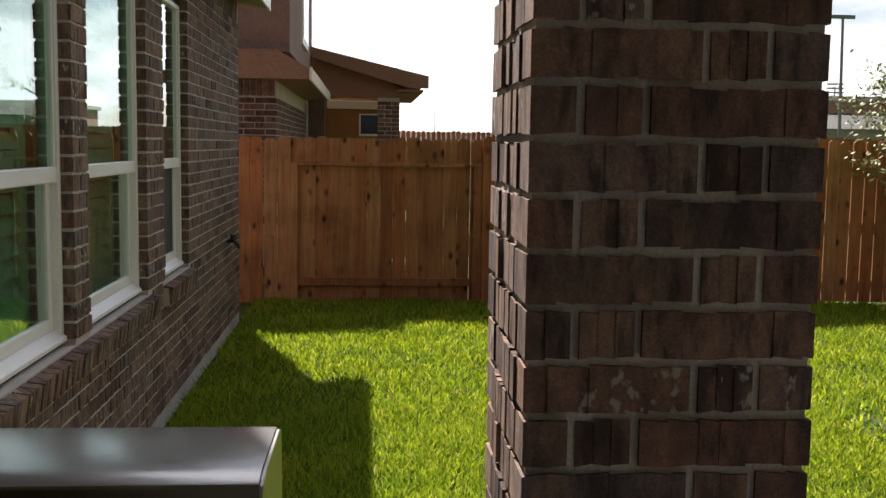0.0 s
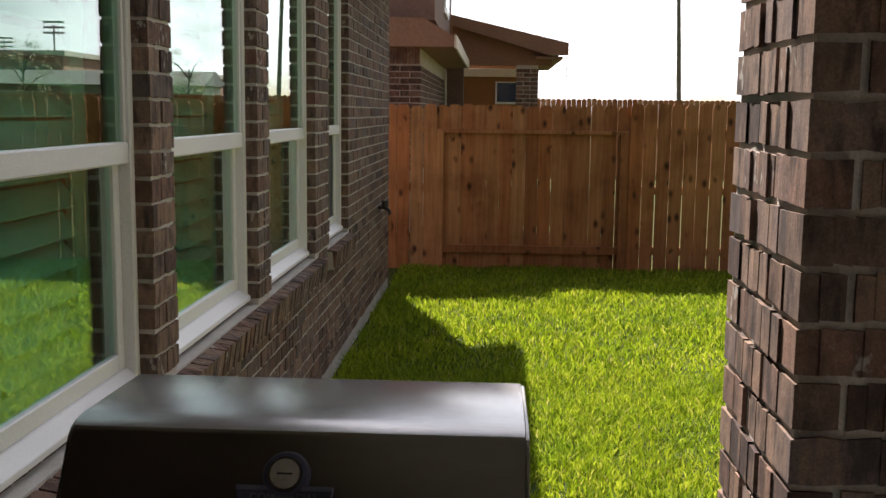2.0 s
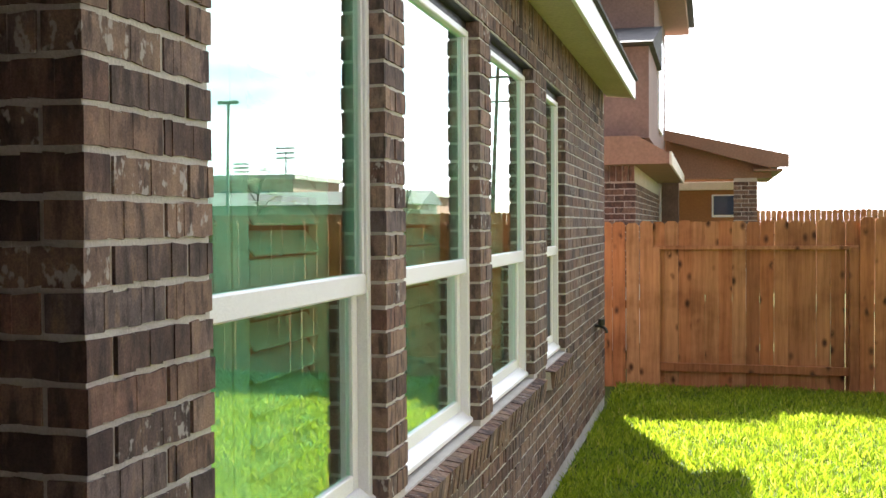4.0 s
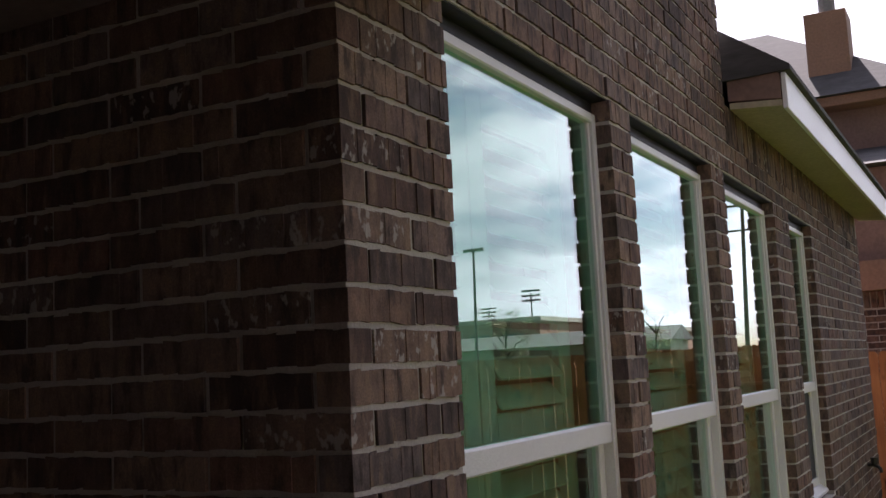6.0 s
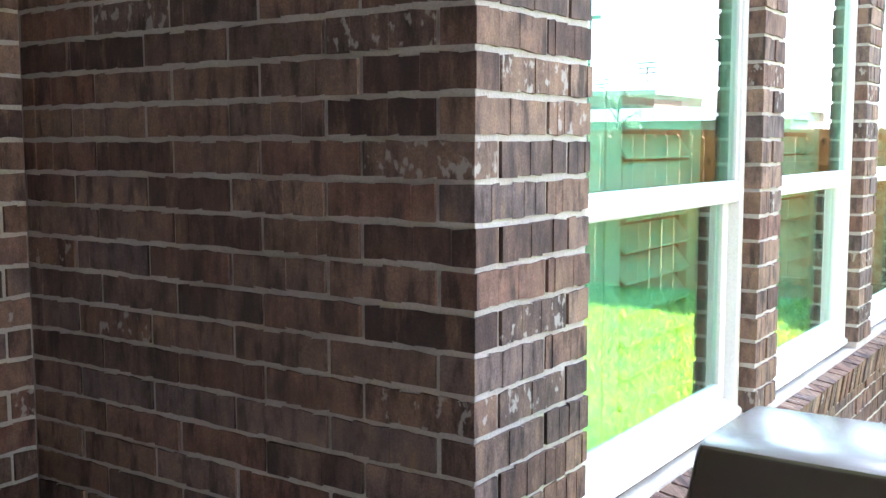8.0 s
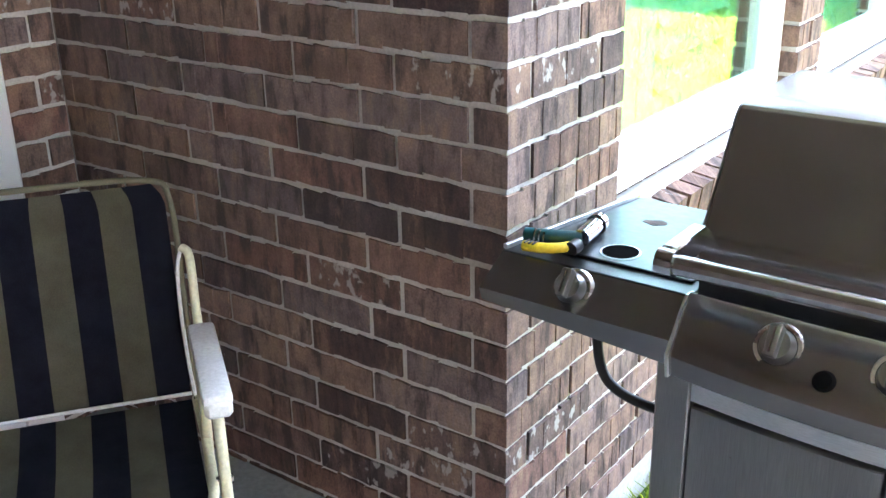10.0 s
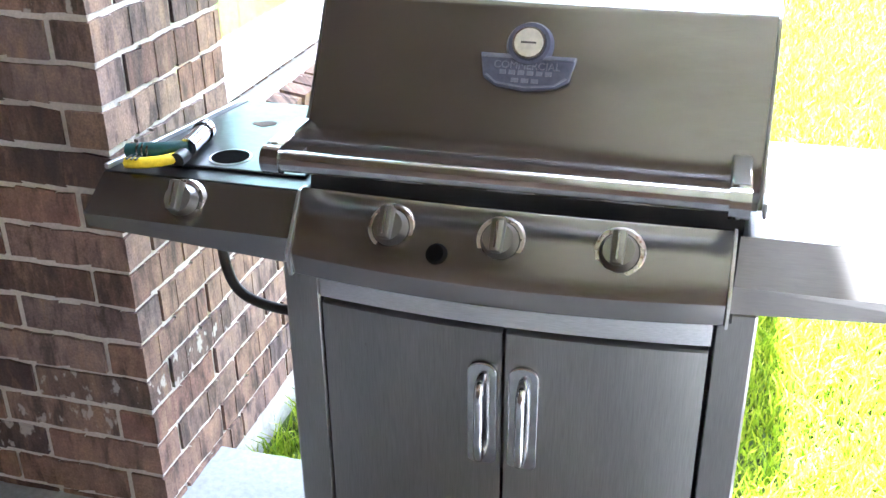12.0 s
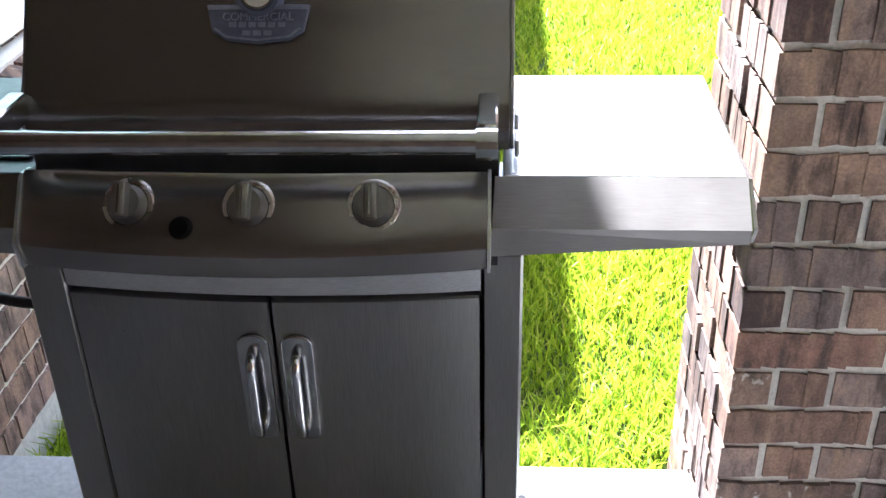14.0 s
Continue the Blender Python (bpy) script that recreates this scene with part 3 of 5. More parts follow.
wall_west = thing("wall_west", (LEFT_X, -2, 0), "shaded brown brick wall closing the patio", "wall", kind="structure")
part("mortar", box(LEFT_X - 0.2, LEFT_X - 0.006, -4.2, 0.0, -0.1, 2.62), MORTAR, wall_west)
west = []
for n in range(-1, 34):
    zb, zt = Z0 + n * COURSE, Z0 + (n + 1) * COURSE
    for a, b, z, q in lay(-4.2, -0.004, zb, zt, bond):
        west.append((to_pose("+x", LEFT_X, a, b, z), b - a, COURSE - JOINT))

# column of the patio roof
CX0, CX1, CY0, CY1 = 1.405, 1.812, 0.018, 0.43
column = thing("brick_column", ((CX0 + CX1) / 2, (CY0 + CY1) / 2, 0), "square brown brick column holding up the patio roof", "column", kind="structure")
part("mortar", box(CX0 + 0.006, CX1 - 0.006, CY0 + 0.006, CY1 - 0.006, -0.25, 2.62), MORTAR, column)
col_front, col_sides = [], []
for n in range(-3, 34):
    zb = Z0 + n * COURSE + JOINT / 2
    h = COURSE - JOINT
    short = ((0.0, 0.062), (0.0745, 0.1505), (0.163, CX1 - CX0)) if n % 2 == 0 else ((0.0, 0.232), (0.2445, 0.32), (0.3325, CX1 - CX0))
    for a, b in short:
        col_front.append((to_pose("-y", CY0, CX0 + a, CX0 + b, zb), b - a, h))
        col_front.append((to_pose("+y", CY1, CX1 - b, CX1 - a, zb), b - a, h))
    deep = CY1 - CY0 - 0.151
    for a, b in ((0.0755, 0.0755 + deep - 0.088), (0.0755 + deep - 0.0755, 0.0755 + deep)) if n % 2 else ((0.0755, 0.151), (0.1635, 0.0755 + deep)):
        col_sides.append((to_pose("-x", CX0, CY0 + a, CY0 + b, zb), b - a, h))
        col_sides.append((to_pose("+x", CX1, CY0 + a, CY0 + b, zb), b - a, h))

# patio roof, upper storey, low roof
roof = thing("patio_roof", (1.4, -1.9, 2.62), "painted patio roof with a boxed beam", "roof", kind="structure")
part("ceiling", box(-1.5, 4.3, -4.2, 0.5, 2.64, 2.74), CEILING, roof)
part("beam", box(0.0, 4.2, 0.06, 0.4, 2.42, 2.638, 0.006), TRIM, roof)
part("roof_deck", prism([(-4.5, 2.745), (0.62, 2.745), (0.62, 2.82), (-4.5, 4.4)], "x", 0.002, 4.5), SHINGLE, roof)
# unseen soffit, added to darken the hood's reflection and dim the front wall
part("unseen_soffit", box(LEFT_X + 0.004, 0.53, -2.296, -0.004, 2.43, 2.638, 0.004), BROWN, roof, "unseen brown soffit added to darken the hood's reflection")
upper = part("upper_storey", box(-6.0, -0.142, -6.0, TALL_Y - 0.01, 2.8, TALL_Z), STUCCO)
tagged(upper, "upper storey of the house over the patio", "house wall", kind="structure")
part_roof = part("upper_roof", prism([(-6.4, TALL_Z + 0.002), (0.06, TALL_Z + 0.002), (0.06, TALL_Z + 0.1), (-3.0, TALL_Z + 1.3), (-6.4, TALL_Z + 0.1)], "y", -6.3, TALL_Y + 0.05), SHINGLE)
tagged(part_roof, "dark shingled roof over the upper storey", "roof", kind="structure")

eave = thing("eave", (0, 6, 2.78), "cream boxed eave over the house wall", "eave", kind="structure")
part("soffit", prism([(0.004, 2.79), (0.25, 2.77), (0.25, 2.8), (0.004, 2.82)], "y", TALL_Y + 0.1, END_Y + 0.2), SOFFIT, eave)
part("fascia", box(0.252, 0.275, TALL_Y + 0.1, END_Y + 0.22, 2.755, 2.93, 0.003), VINYL, eave, "white painted fascia board")
part("end_board", prism([(0.0, 2.83), (0.248, 2.805), (0.248, 2.925), (0.0, 3.14)], "y", TALL_Y + 0.1, TALL_Y + 0.13), STUCCO, eave, "brown end board of the eave")
part("far_end_board", prism([(-0.1, 2.83), (0.248, 2.805), (0.248, 2.92), (-0.1, 3.18)], "y", END_Y + 0.17, END_Y + 0.2), TRIM, eave)
part("roof_slope", prism([(-5.0, 2.825), (0.3, 2.935), (0.3, 2.96), (-3.0, 5.3)], "y", TALL_Y + 0.08, END_Y + 0.24), SHINGLE, eave)
far_gable = part("wall_end", box(-6.0, -0.142, END_Y - 0.2, END_Y - 0.02, -0.06, 2.8), STUCCO)
tagged(far_gable, "far end wall of the house", "wall", kind="structure")
bm = box(-3.4, -3.2, 0.2, END_Y - 0.21, 0.0, 2.7)
box(-3.2, -0.15, 0.21, END_Y - 0.21, -0.05, 0.0, 0, bm)
box(-3.4, -0.15, 0.21, END_Y - 0.21, 2.7, 2.79, 0, bm)
room = part("room_shell", bm, ROOM)
tagged(room, "dim painted room behind the windows", "room", kind="structure")
bm = box(-3.2, -0.1406, 0.2003, 0.32, 0.0, 2.7)
tagged(part("room_wall", bm, ROOM), "painted inner wall of the dim room", "wall", kind="structure")


# ---- windows and shutters ----
def window(k, y0, y1, screened=False):
    w = thing("window_%d" % k, (-0.06, (y0 + y1) / 2, SILL_Z), "white vinyl single-hung window reflecting sky and lawn", "window", "windows of the house wall", "structure")
    zb, zt, zr = SILL_Z, HEAD_Z - 0.046, 1.385
    xo, fw = -0.05, 0.031
    bm = box(xo - 0.07, xo, y0, y0 + fw, zb, zt, 0.004)
    box(xo - 0.07, xo, y1 - fw, y1, zb, zt, 0.004, bm)
    box(xo - 0.07, xo, y0 + fw, y1 - fw, zt - fw, zt, 0.004, bm)
    part("window_frame", bm, VINYL, w)
    # shade of the recess above the frame, put in as a black strip
    part("head_gap_shade", box(xo - 0.07, xo - 0.012, y0 + 0.001, y1 - 0.001, zt + 0.001, HEAD_Z - 0.005), BLACK, w, "black strip for the shaded gap under the lintel")
    part("window_sill", prism([(xo - 0.07, zb), (xo + 0.012, zb), (xo + 0.012, zb + 0.018), (xo - 0.03, zb + 0.05), (xo - 0.07, zb + 0.05)], "y", y0 + 0.001, y1 - 0.001, bevel=0.002), VINYL, w)
    part("meeting_rail", box(xo - 0.065, xo - 0.006, y0 + fw, y1 - fw, zr - 0.032, zr + 0.032, 0.005), VINYL, w)
    sx = xo - 0.05
    bm = box(sx - 0.012, sx + 0.014, y0 + fw, y0 + fw + 0.045, zb + 0.05, zr - 0.033, 0.003)
    box(sx - 0.012, sx + 0.014, y1 - fw - 0.045, y1 - fw, zb + 0.05, zr - 0.033, 0.003, bm)
    box(sx - 0.012, sx + 0.014, y0 + fw + 0.045, y1 - fw - 0.045, zb + 0.05, zb + 0.1, 0.003, bm)
    part("lower_sash", bm, VINYL, w)
    bm = box(xo - 0.03, xo - 0.012, y0 + fw, y0 + fw + 0.014, zr + 0.033, zt - fw, 0.002)
    box(xo - 0.03, xo - 0.012, y1 - fw - 0.014, y1 - fw, zr + 0.033, zt - fw, 0.002, bm)
    part("upper_sash", bm, VINYL, w)
    p = part("pane", box(xo - 0.026, xo - 0.022, y0 + fw + 0.002, y1 - fw - 0.002, zr + 0.02, zt - fw + 0.01), GLASS, w)
    q = part("pane", box(sx - 0.002, sx + 0.002, y0 + fw + 0.03, y1 - fw - 0.03, zb + 0.09, zr - 0.02), SCREEN if screened else GLASS, w)
    for o in (p, q):
        o.visible_shadow = False
    return w


for k, (y0, y1) in enumerate(OPEN):
    window(k + 1, y0, y1, k == 3)


def shutter(y0, y1, x):
    """A plantation shutter panel behind a window, its louvers half open."""
    s = thing("plantation_shutter", (x, (y0 + y1) / 2, 0.72), "white louvered plantation shutter behind the glass", "shutter", "shutters behind the windows")
    zb, zt, st = 0.72, 2.38, 0.095
    for a, b in ((y0, y0 + st), (y1 - st, y1)):
        part("stile", box(x - 0.014, x + 0.014, a, b, zb, zt, 0.003), SHUTTER, s)
    for a, b in ((zb, zb + 0.1), (1.4, 1.48), (zt - 0.1, zt)):
        part("rail", box(x - 0.014, x + 0.014, y0 + st, y1 - st, a, b, 0.003), SHUTTER, s)
    for lo, hi in ((zb + 0.1, 1.4), (1.48, zt - 0.1)):
        count = int((hi - lo) / 0.076)
        for i in range(count):
            z = lo + (i + 0.5) * (hi - lo) / count
            b = box(-0.042, 0.042, y0 + st + 0.003, y1 - st - 0.003, -0.0045, 0.0045, 0.003)
            bmesh.ops.rotate(b, cent=(0, 0, 0), matrix=Matrix.Rotation(radians(50), 3, "Y"), verts=b.verts)
            bmesh.ops.translate(b, vec=(x, 0, z), verts=b.verts)
            part("louver", b, SHUTTER, s)


for y0, y1 in OPEN[:3]:
    shutter(y0 + 0.02, y0 + 0.415, -0.18)
    shutter(y0 + 0.42, y1 - 0.06, -0.18)


# ---- hose bib on the wall ----
bib = thing("hose_bib", (0.03, 7.45, 0.67), "dark metal hose bib on the brick wall", "tap")
part("spout", tube(smooth_line([(-0.01, 7.45, 0.68), (0.05, 7.45, 0.68), (0.09, 7.45, 0.655), (0.1, 7.45, 0.62)]), 0.014, 8), BLACK, bib, smooth=True)
part("handle", tube([(0.055, 7.45, 0.69), (0.055, 7.45, 0.735), (0.055, 7.45, 0.74)], 0.03, 8), BLACK, bib)


# ---- fence ----
FY, F_TOP = 9.63, 1.585


def board_mesh(width, z0, z1, thick=0.016):
    """A dog-eared picket, front towards -y, centred on x = 0."""
    w, c = width / 2, 0.03
    prof = [(-w, z0), (w, z0), (w, z1 - c), (w - c, z1), (-w + c, z1), (-w, z1 - c)]
    b = prism(prof, "y", 0, thick)
    me = bpy.data.meshes.new("board")
    b.to_mesh(me)
    b.free()
    me.materials.append(CEDAR)
    return me


boards = [board_mesh(0.136, GZ - 0.03, F_TOP + d) for d in (0.0, 0.012, -0.01, 0.006)]


def fence(name, x0, x1, y, flip, top=0.0, label="new cedar picket fence with dog-eared boards"):
    """Boards in front of the rails, or behind them (flip)."""
    f = thing(name, ((x0 + x1) / 2, y, GZ), label, "fence", "fences of the yard")
    base = origin(f)
    x = x0 + 0.068
    while x < x1 - 0.04:
        ob = new("board", boards[rng.randrange(4)])
        ob.parent = f
        ob.location = Vector((x, y + (0.03 if flip else -0.03) + rng.uniform(-0.003, 0.003), top + rng.uniform(-0.006, 0.006))) - base
        ob.rotation_euler = (0, rng.uniform(-0.003, 0.003), rng.uniform(-0.012, 0.012))
        x += 0.136 + rng.choice((0.002, 0.003, 0.005) if flip else (0.002, 0.004, 0.008, 0.011))
    ry0, ry1 = (y - 0.012, y + 0.028) if flip else (y - 0.008, y + 0.032)
    for z in (1.29, 0.66, 0.01) if not flip else (1.29, 0.0):
        part("rail", box(x0 + 0.002, x1 - 0.002, ry0, ry1, z, z + (0.04 if flip and z > 1 else 0.085), 0.003), CEDAR, f)
    for px in (x0 + 0.045, x1 - 0.045):
        part("post", box(px - 0.045, px + 0.045, ry0 + (-0.012 if flip else 0.045), ry0 + (0.036 if flip else 0.13), GZ - 0.1, F_TOP - 0.27 if flip else F_TOP - 0.05, 0.003), CEDAR, f)
    return f


fence("fence", -2.6, 0.36, FY, False)
fence("fence", 0.362, 2.43, FY, True)
for i in range(3):
    fence("fence", 2.434 + i * 2.4, 2.432 + (i + 1) * 2.4, FY, False, 0.03 * (i + 1))

# side fences of the yard and one beyond the neighbour: whole runs, seen far off or in reflections only
def far_fence(name, p0, p1, top, label):
    p0, p1 = Vector(p0), Vector(p1)
    d = (p1 - p0).normalized()
    a = math.degrees(math.atan2(d.y, d.x))
    f = thing(name, p0, label, "fence")
    vs, fs = [], []
    s = 0.07
    while s < (p1 - p0).length:
        m = Matrix.Translation(p0 + d * s) @ pose(0, 0, 0, 0, 0, a)
        w, c, h = 0.067, 0.03, top + rng.uniform(-0.015, 0.015)
        o = len(vs)
        prof = [(-w, GZ), (w, GZ), (w, h - c), (w - c, h), (-w + c, h), (-w, h - c)]
        vs += [tuple(m @ Vector((q[0], 0, q[1]))) for q in prof] + [tuple(m @ Vector((q[0], 0.016, q[1]))) for q in prof]
        fs += [tuple(range(o, o + 6)), tuple(range(o + 11, o + 5, -1))] + [(o + i, o + (i + 1) % 6, o + 6 + (i + 1) % 6, o + 6 + i) for i in range(6)]
        s += 0.139
    link_mesh("picket_run", mesh_from("picket_run", vs, fs), CEDAR_FAR, f, kind="stuff")
    return f


far_fence("side_fence", (9.66, 9.6, 0), (9.66, -9, 0), 1.66, "cedar picket fence along the side of the lawn")
far_fence("rear_fence", (9.66, -9, 0), (-7, -9, 0), 1.66, "cedar picket fence behind the patio")
far_fence("far_fence", (-4, 27, 0), (34, 27, 0), 1.91, "far cedar fence beyond the neighbouring house")


# ---- neighbouring house ----
nh = thing("neighbour_house", (-3.5, 17, 0), "two-storey neighbouring house of red brick and pink-brown siding", "house")
NX, NY = 0.08, 11.3
part("brick_wall", box(-8.0, NX - 0.006, NY + 0.006, 24.0, 0, 2.3), MORTAR, nh)
nb = []
for n in range(10, 29):
    zb, zt = Z0 + n * COURSE, Z0 + (n + 1) * COURSE
    if zt > 2.12:
        continue
    for a, b, z, q in lay(-1.6, NX, zb, zt, bond):
        nb.append((to_pose("-y", NY, a, b, z), b - a, COURSE - JOINT))
    for a, b, z, q in lay(NY + 0.11, 17.2, zb, zt, bond):
        nb.append((to_pose("+x", NX, a, b, z), b - a, COURSE - JOINT))
u = -1.6
while u < NX - 0.05:
    nb.append((to_pose("-y", NY - 0.01, u, u + COURSE - JOINT, 2.09), COURSE - JOINT, 0.19))
    u += COURSE
part("frieze", box(-8.0, NX + 0.015, NY - 0.015, 24.0, 2.3, 2.5), PEACH, nh)
part("eave_box", prism([(-8.2, 2.28), (0.5, 2.28), (0.5, 2.4), (0.12, 2.62), (-8.2, 2.62)], "y", 10.95, 17.0), PEACH, nh)
part("eave_fascia", box(0.502, 0.53, 10.9, 17.05, 2.26, 2.42, 0.004), TRIM, nh)
part("upper_wall", box(-8.0, 0.19, 13.6, 17.25, 2.3, 5.0), STUCCO, nh)
part("upper_eave", box(-8.4, 0.6, 13.2, 17.65, 4.98, 5.12, 0.01), PEACH, nh)
hip = mesh_from("roof", [(-8.5, 13.1, 5.122), (0.7, 13.1, 5.122), (0.7, 17.75, 5.122), (-8.5, 17.75, 5.122), (-6.0, 15.43, 6.85), (-1.8, 15.43, 6.85)],
                [(0, 1, 5, 4), (1, 2, 5), (2, 3, 4, 5), (3, 0, 4), (3, 2, 1, 0)])
link_mesh("roof", hip, SHINGLE, nh)
part("middle_wall", box(-8.0, 0.24, NY + 0.05, 13.595, 2.625, 3.75), STUCCO, nh)
part("lower_roof", prism([(11.1, 3.76), (13.59, 3.76), (13.59, 4.4)], "x", -8.2, 0.3), SHINGLE, nh)
win = part("window", box(0.192, 0.225, 14.2, 15.6, 3.0, 4.5, 0.004), VINYL, nh, "white framed side window")
part("pane", box(0.227, 0.231, 14.28, 15.52, 3.08, 4.42), DARKGLASS, win)
chim = part("chimney", box(-1.0, -0.42, 13.7, 14.3, 5.3, 6.5, 0.01), PEACH, nh, "boxed chimney with a metal cap")
part("chimney_cap", tube([(-0.7, 14.0, 6.5), (-0.7, 14.0, 6.62), (-0.7, 14.0, 6.64), (-0.7, 14.0, 6.8)], 0.12, 12), GREYMETAL, chim)
part("porch_beam", prism([(0.12, 2.36), (2.0, 2.36), (2.0, 2.7), (0.12, 3.13)], "y", 17.3, 17.6), PEACH, nh)
part("porch_roof", prism([(0.12, 3.145), (2.27, 2.66), (2.27, 2.74), (0.12, 3.23)], "y", 16.95, 22.0), SHINGLE, nh)
part("porch_fascia", prism([(0.12, 3.05), (1.94, 2.52), (2.27, 2.52), (2.27, 2.73), (0.12, 3.22)], "y", 16.9, 16.945), PEACH, nh)
part("porch_soffit", box(1.7, 2.18, 16.96, 22.0, 2.46, 2.5), PEACH, nh)
part("porch_back_wall", box(0.1, 1.78, 21.9, 22.2, 0, 2.6), ORANGE, nh, "orange-brown back wall of the porch")
part("porch_inner_beam", box(0.29, 1.7, 21.7, 21.86, 2.3, 2.48, 0.006), TRIM, nh, "pale inner beam of the porch")
part("porch_pier", box(0.12, 0.42, 17.31, 17.6, 0, 2.358, 0.006), BROWN, nh)
pw = part("porch_window", box(1.0, 1.76, 21.861, 21.9, 1.7, 2.2, 0.004), VINYL, nh)
part("pane", box(1.04, 1.72, 21.852, 21.86, 1.75, 2.17), DARKGLASS, pw)
pcol = part("porch_column", box(1.376, 1.764, 17.306, 17.69, 0, 2.36), MORTAR, nh)
for n in range(10, 30):
    zb, zt = Z0 + n * COURSE, Z0 + (n + 1) * COURSE
    for a, b, z, q in lay(1.37, 1.77, zb, zt, bond):
        nb.append((to_pose("-y", 17.3, a, b, z), b - a, COURSE - JOINT))
    for a, b, z, q in lay(17.31, 17.7, zb, zt, bond):
        nb.append((to_pose("+x", 1.77, a, b, z), b - a, COURSE - JOINT))


# ---- far things ----
def far_pole(name, x, y, h, r, lean, label, arms=(), material=GREYMETAL):
    p = thing(name, (x, y, 0), label, "pole")
    part("pole", tube([(x, y, -0.5), (x + lean / 2, y, h / 2), (x + lean, y, h)], r, 8, None, r * 0.7), material, p, smooth=True)
    for z, half_w, th in arms:
        part("crossarm", box(x + lean * z / h - half_w, x + lean * z / h + half_w, y - 0.1, y + 0.1, z - th / 2, z + th / 2), material, p)
    return p


far_pole("utility_pole", 11.95, 60, 11.2, 0.15, -0.5, "tall thin utility pole beyond the fences", ((10.6, 1.0, 0.12), (9.1, 0.9, 0.1)), WOODPOLE)
far_pole("antenna_mast", 5.2, 60, 4.4, 0.03, 0, "thin grey far antenna mast")
far_pole("street_light", 39.8, 80, 12.4, 0.16, -0.3, "far parking light with a crossbar of lamps", ((12.35, 1.0, 0.3),))
sl = far_pole("stadium_light", 45.0, 105, 10.0, 0.13, 0, "far stadium light pole with banks of lamps")
for z in (9.2, 9.75, 10.3):
    part("lamp_bank", box(43.9, 46.1, 104.8, 105.2, z - 0.1, z + 0.1), GREYMETAL, sl)
copy_thing(sl, pose(62.5, 130.0, 0))
far_pole("street_light", 27.5, 80, 9.9, 0.09, 0, "far parking light with a crossbar of lamps", ((9.8, 0.9, 0.22),))

school = thing("far_brick_building", (66, 106, 0), "low far brick building with a flat roof", "building")
part("wall", box(42, 88, 100, 114, 0, 6.6), FARWALL, school)
part("roof_edge", box(41.7, 88.3, 99.7, 114.3, 6.6, 7.1), FARPALE, school)
for i in range(11):
    part("window", box(44 + i * 4.0, 46.4 + i * 4.0, 99.9, 100.05, 3.6, 5.4), DARKGLASS, school)
hall = thing("far_low_hall", (40, 96, 0), "long low far hall with a dark roof", "building")
part("wall", box(25.6, 70, 92, 98, 0, 3.6), FARPALE, hall)
part("roof", prism([(91, 3.6), (99, 3.6), (95, 5.0)], "x", 25.2, 70.5), FARROOF, hall)
shed = thing("far_orange_hall", (26, 110, 0), "long far hall with an orange brick front", "building")
part("wall", box(28.2, 36, 106, 114, 0, 4.7), FARWALL, shed)
part("roof", box(27.9, 36.3, 105.6, 114.4, 4.7, 5.1), FARPALE, shed)


def tree(name, x, y, h, r, seed, label):
    """A tapered trunk with limbs and a loose crown of many small leaves."""
    rr = random.Random(seed)
    t = thing(name, (x, y, GZ), label, "tree")
    bm = tube([(x, y, GZ - 0.05), (x + 0.02 * h, y, h * 0.35), (x, y + 0.02 * h, h * 0.8)], 0.03 * h, 8, None, 0.008 * h)
    tips = []
    for i in range(9):
        a, z = rr.uniform(0, 6.28), h * rr.uniform(0.3, 0.75)
        e = Vector((x + r * 0.8 * math.cos(a), y + r * 0.8 * math.sin(a), z + h * rr.uniform(0.12, 0.3)))
        tube([(x, y, z), (Vector((x, y, z)) + e) / 2 + Vector((0, 0, 0.05 * h)), e], 0.01 * h, 5, bm, 0.003 * h)
        tips.append(e)
    part("trunk", bm, BARK, t)
    vs, fs = [], []
    cl = []
    for i in range(46):
        e = rr.choice(tips) if i > 9 else tips[i % 9]
        cl.append((e + Vector((rr.gauss(0, 0.3), rr.gauss(0, 0.3), rr.gauss(0, 0.22))) * r, r * rr.uniform(0.12, 0.3)))
    for c, s in cl:
        for j in range(55):
            p = c + Vector((rr.gauss(0, 1), rr.gauss(0, 1), rr.gauss(0, 0.8))) * s * 0.6
            u = Vector((rr.uniform(-1, 1), rr.uniform(-1, 1), rr.uniform(-1, 1))).normalized()
            w = u.orthogonal().normalized()
            ln = 0.035 * max(1.0, h / 3)
            o = len(vs)
            vs += [tuple(p - u * ln), tuple(p + w * ln * 0.4), tuple(p + u * ln), tuple(p - w * ln * 0.4)]
            fs.append((o, o + 1, o + 2, o + 3))
    link_mesh("crown", mesh_from("crown", vs, fs), LEAF, t, kind="stuff")
    return t


tree("young_tree", 6.85, 8.6, 2.3, 0.75, 3, "young tree with yellow-green leaves on the lawn")
tree("far_tree", 24.5, 84, 6.0, 2.2, 4, "round far tree in front of the low hall")
tree("far_tree", 40.5, 88, 7.0, 2.6, 5, "far tree beside the low hall")


# ---- unseen walls added to close the patio behind and cut its light ----
bm = box(-1.3, 0.53, -2.95, -2.3, -0.2, 2.636)
box(0.532, 4.2, -2.95, -2.8, -0.2, 2.638, 0, bm)
back = part("unseen_back_wall", bm, BROWN)
tagged(back, "unseen plain wall added behind the patio to block light", "wall", kind="structure")
post2 = part("far_column", box(3.9, 4.25, 0.06, 0.4, -0.2, 2.42), FARWALL)
tagged(post2, "second column of the patio roof", "column", kind="structure")


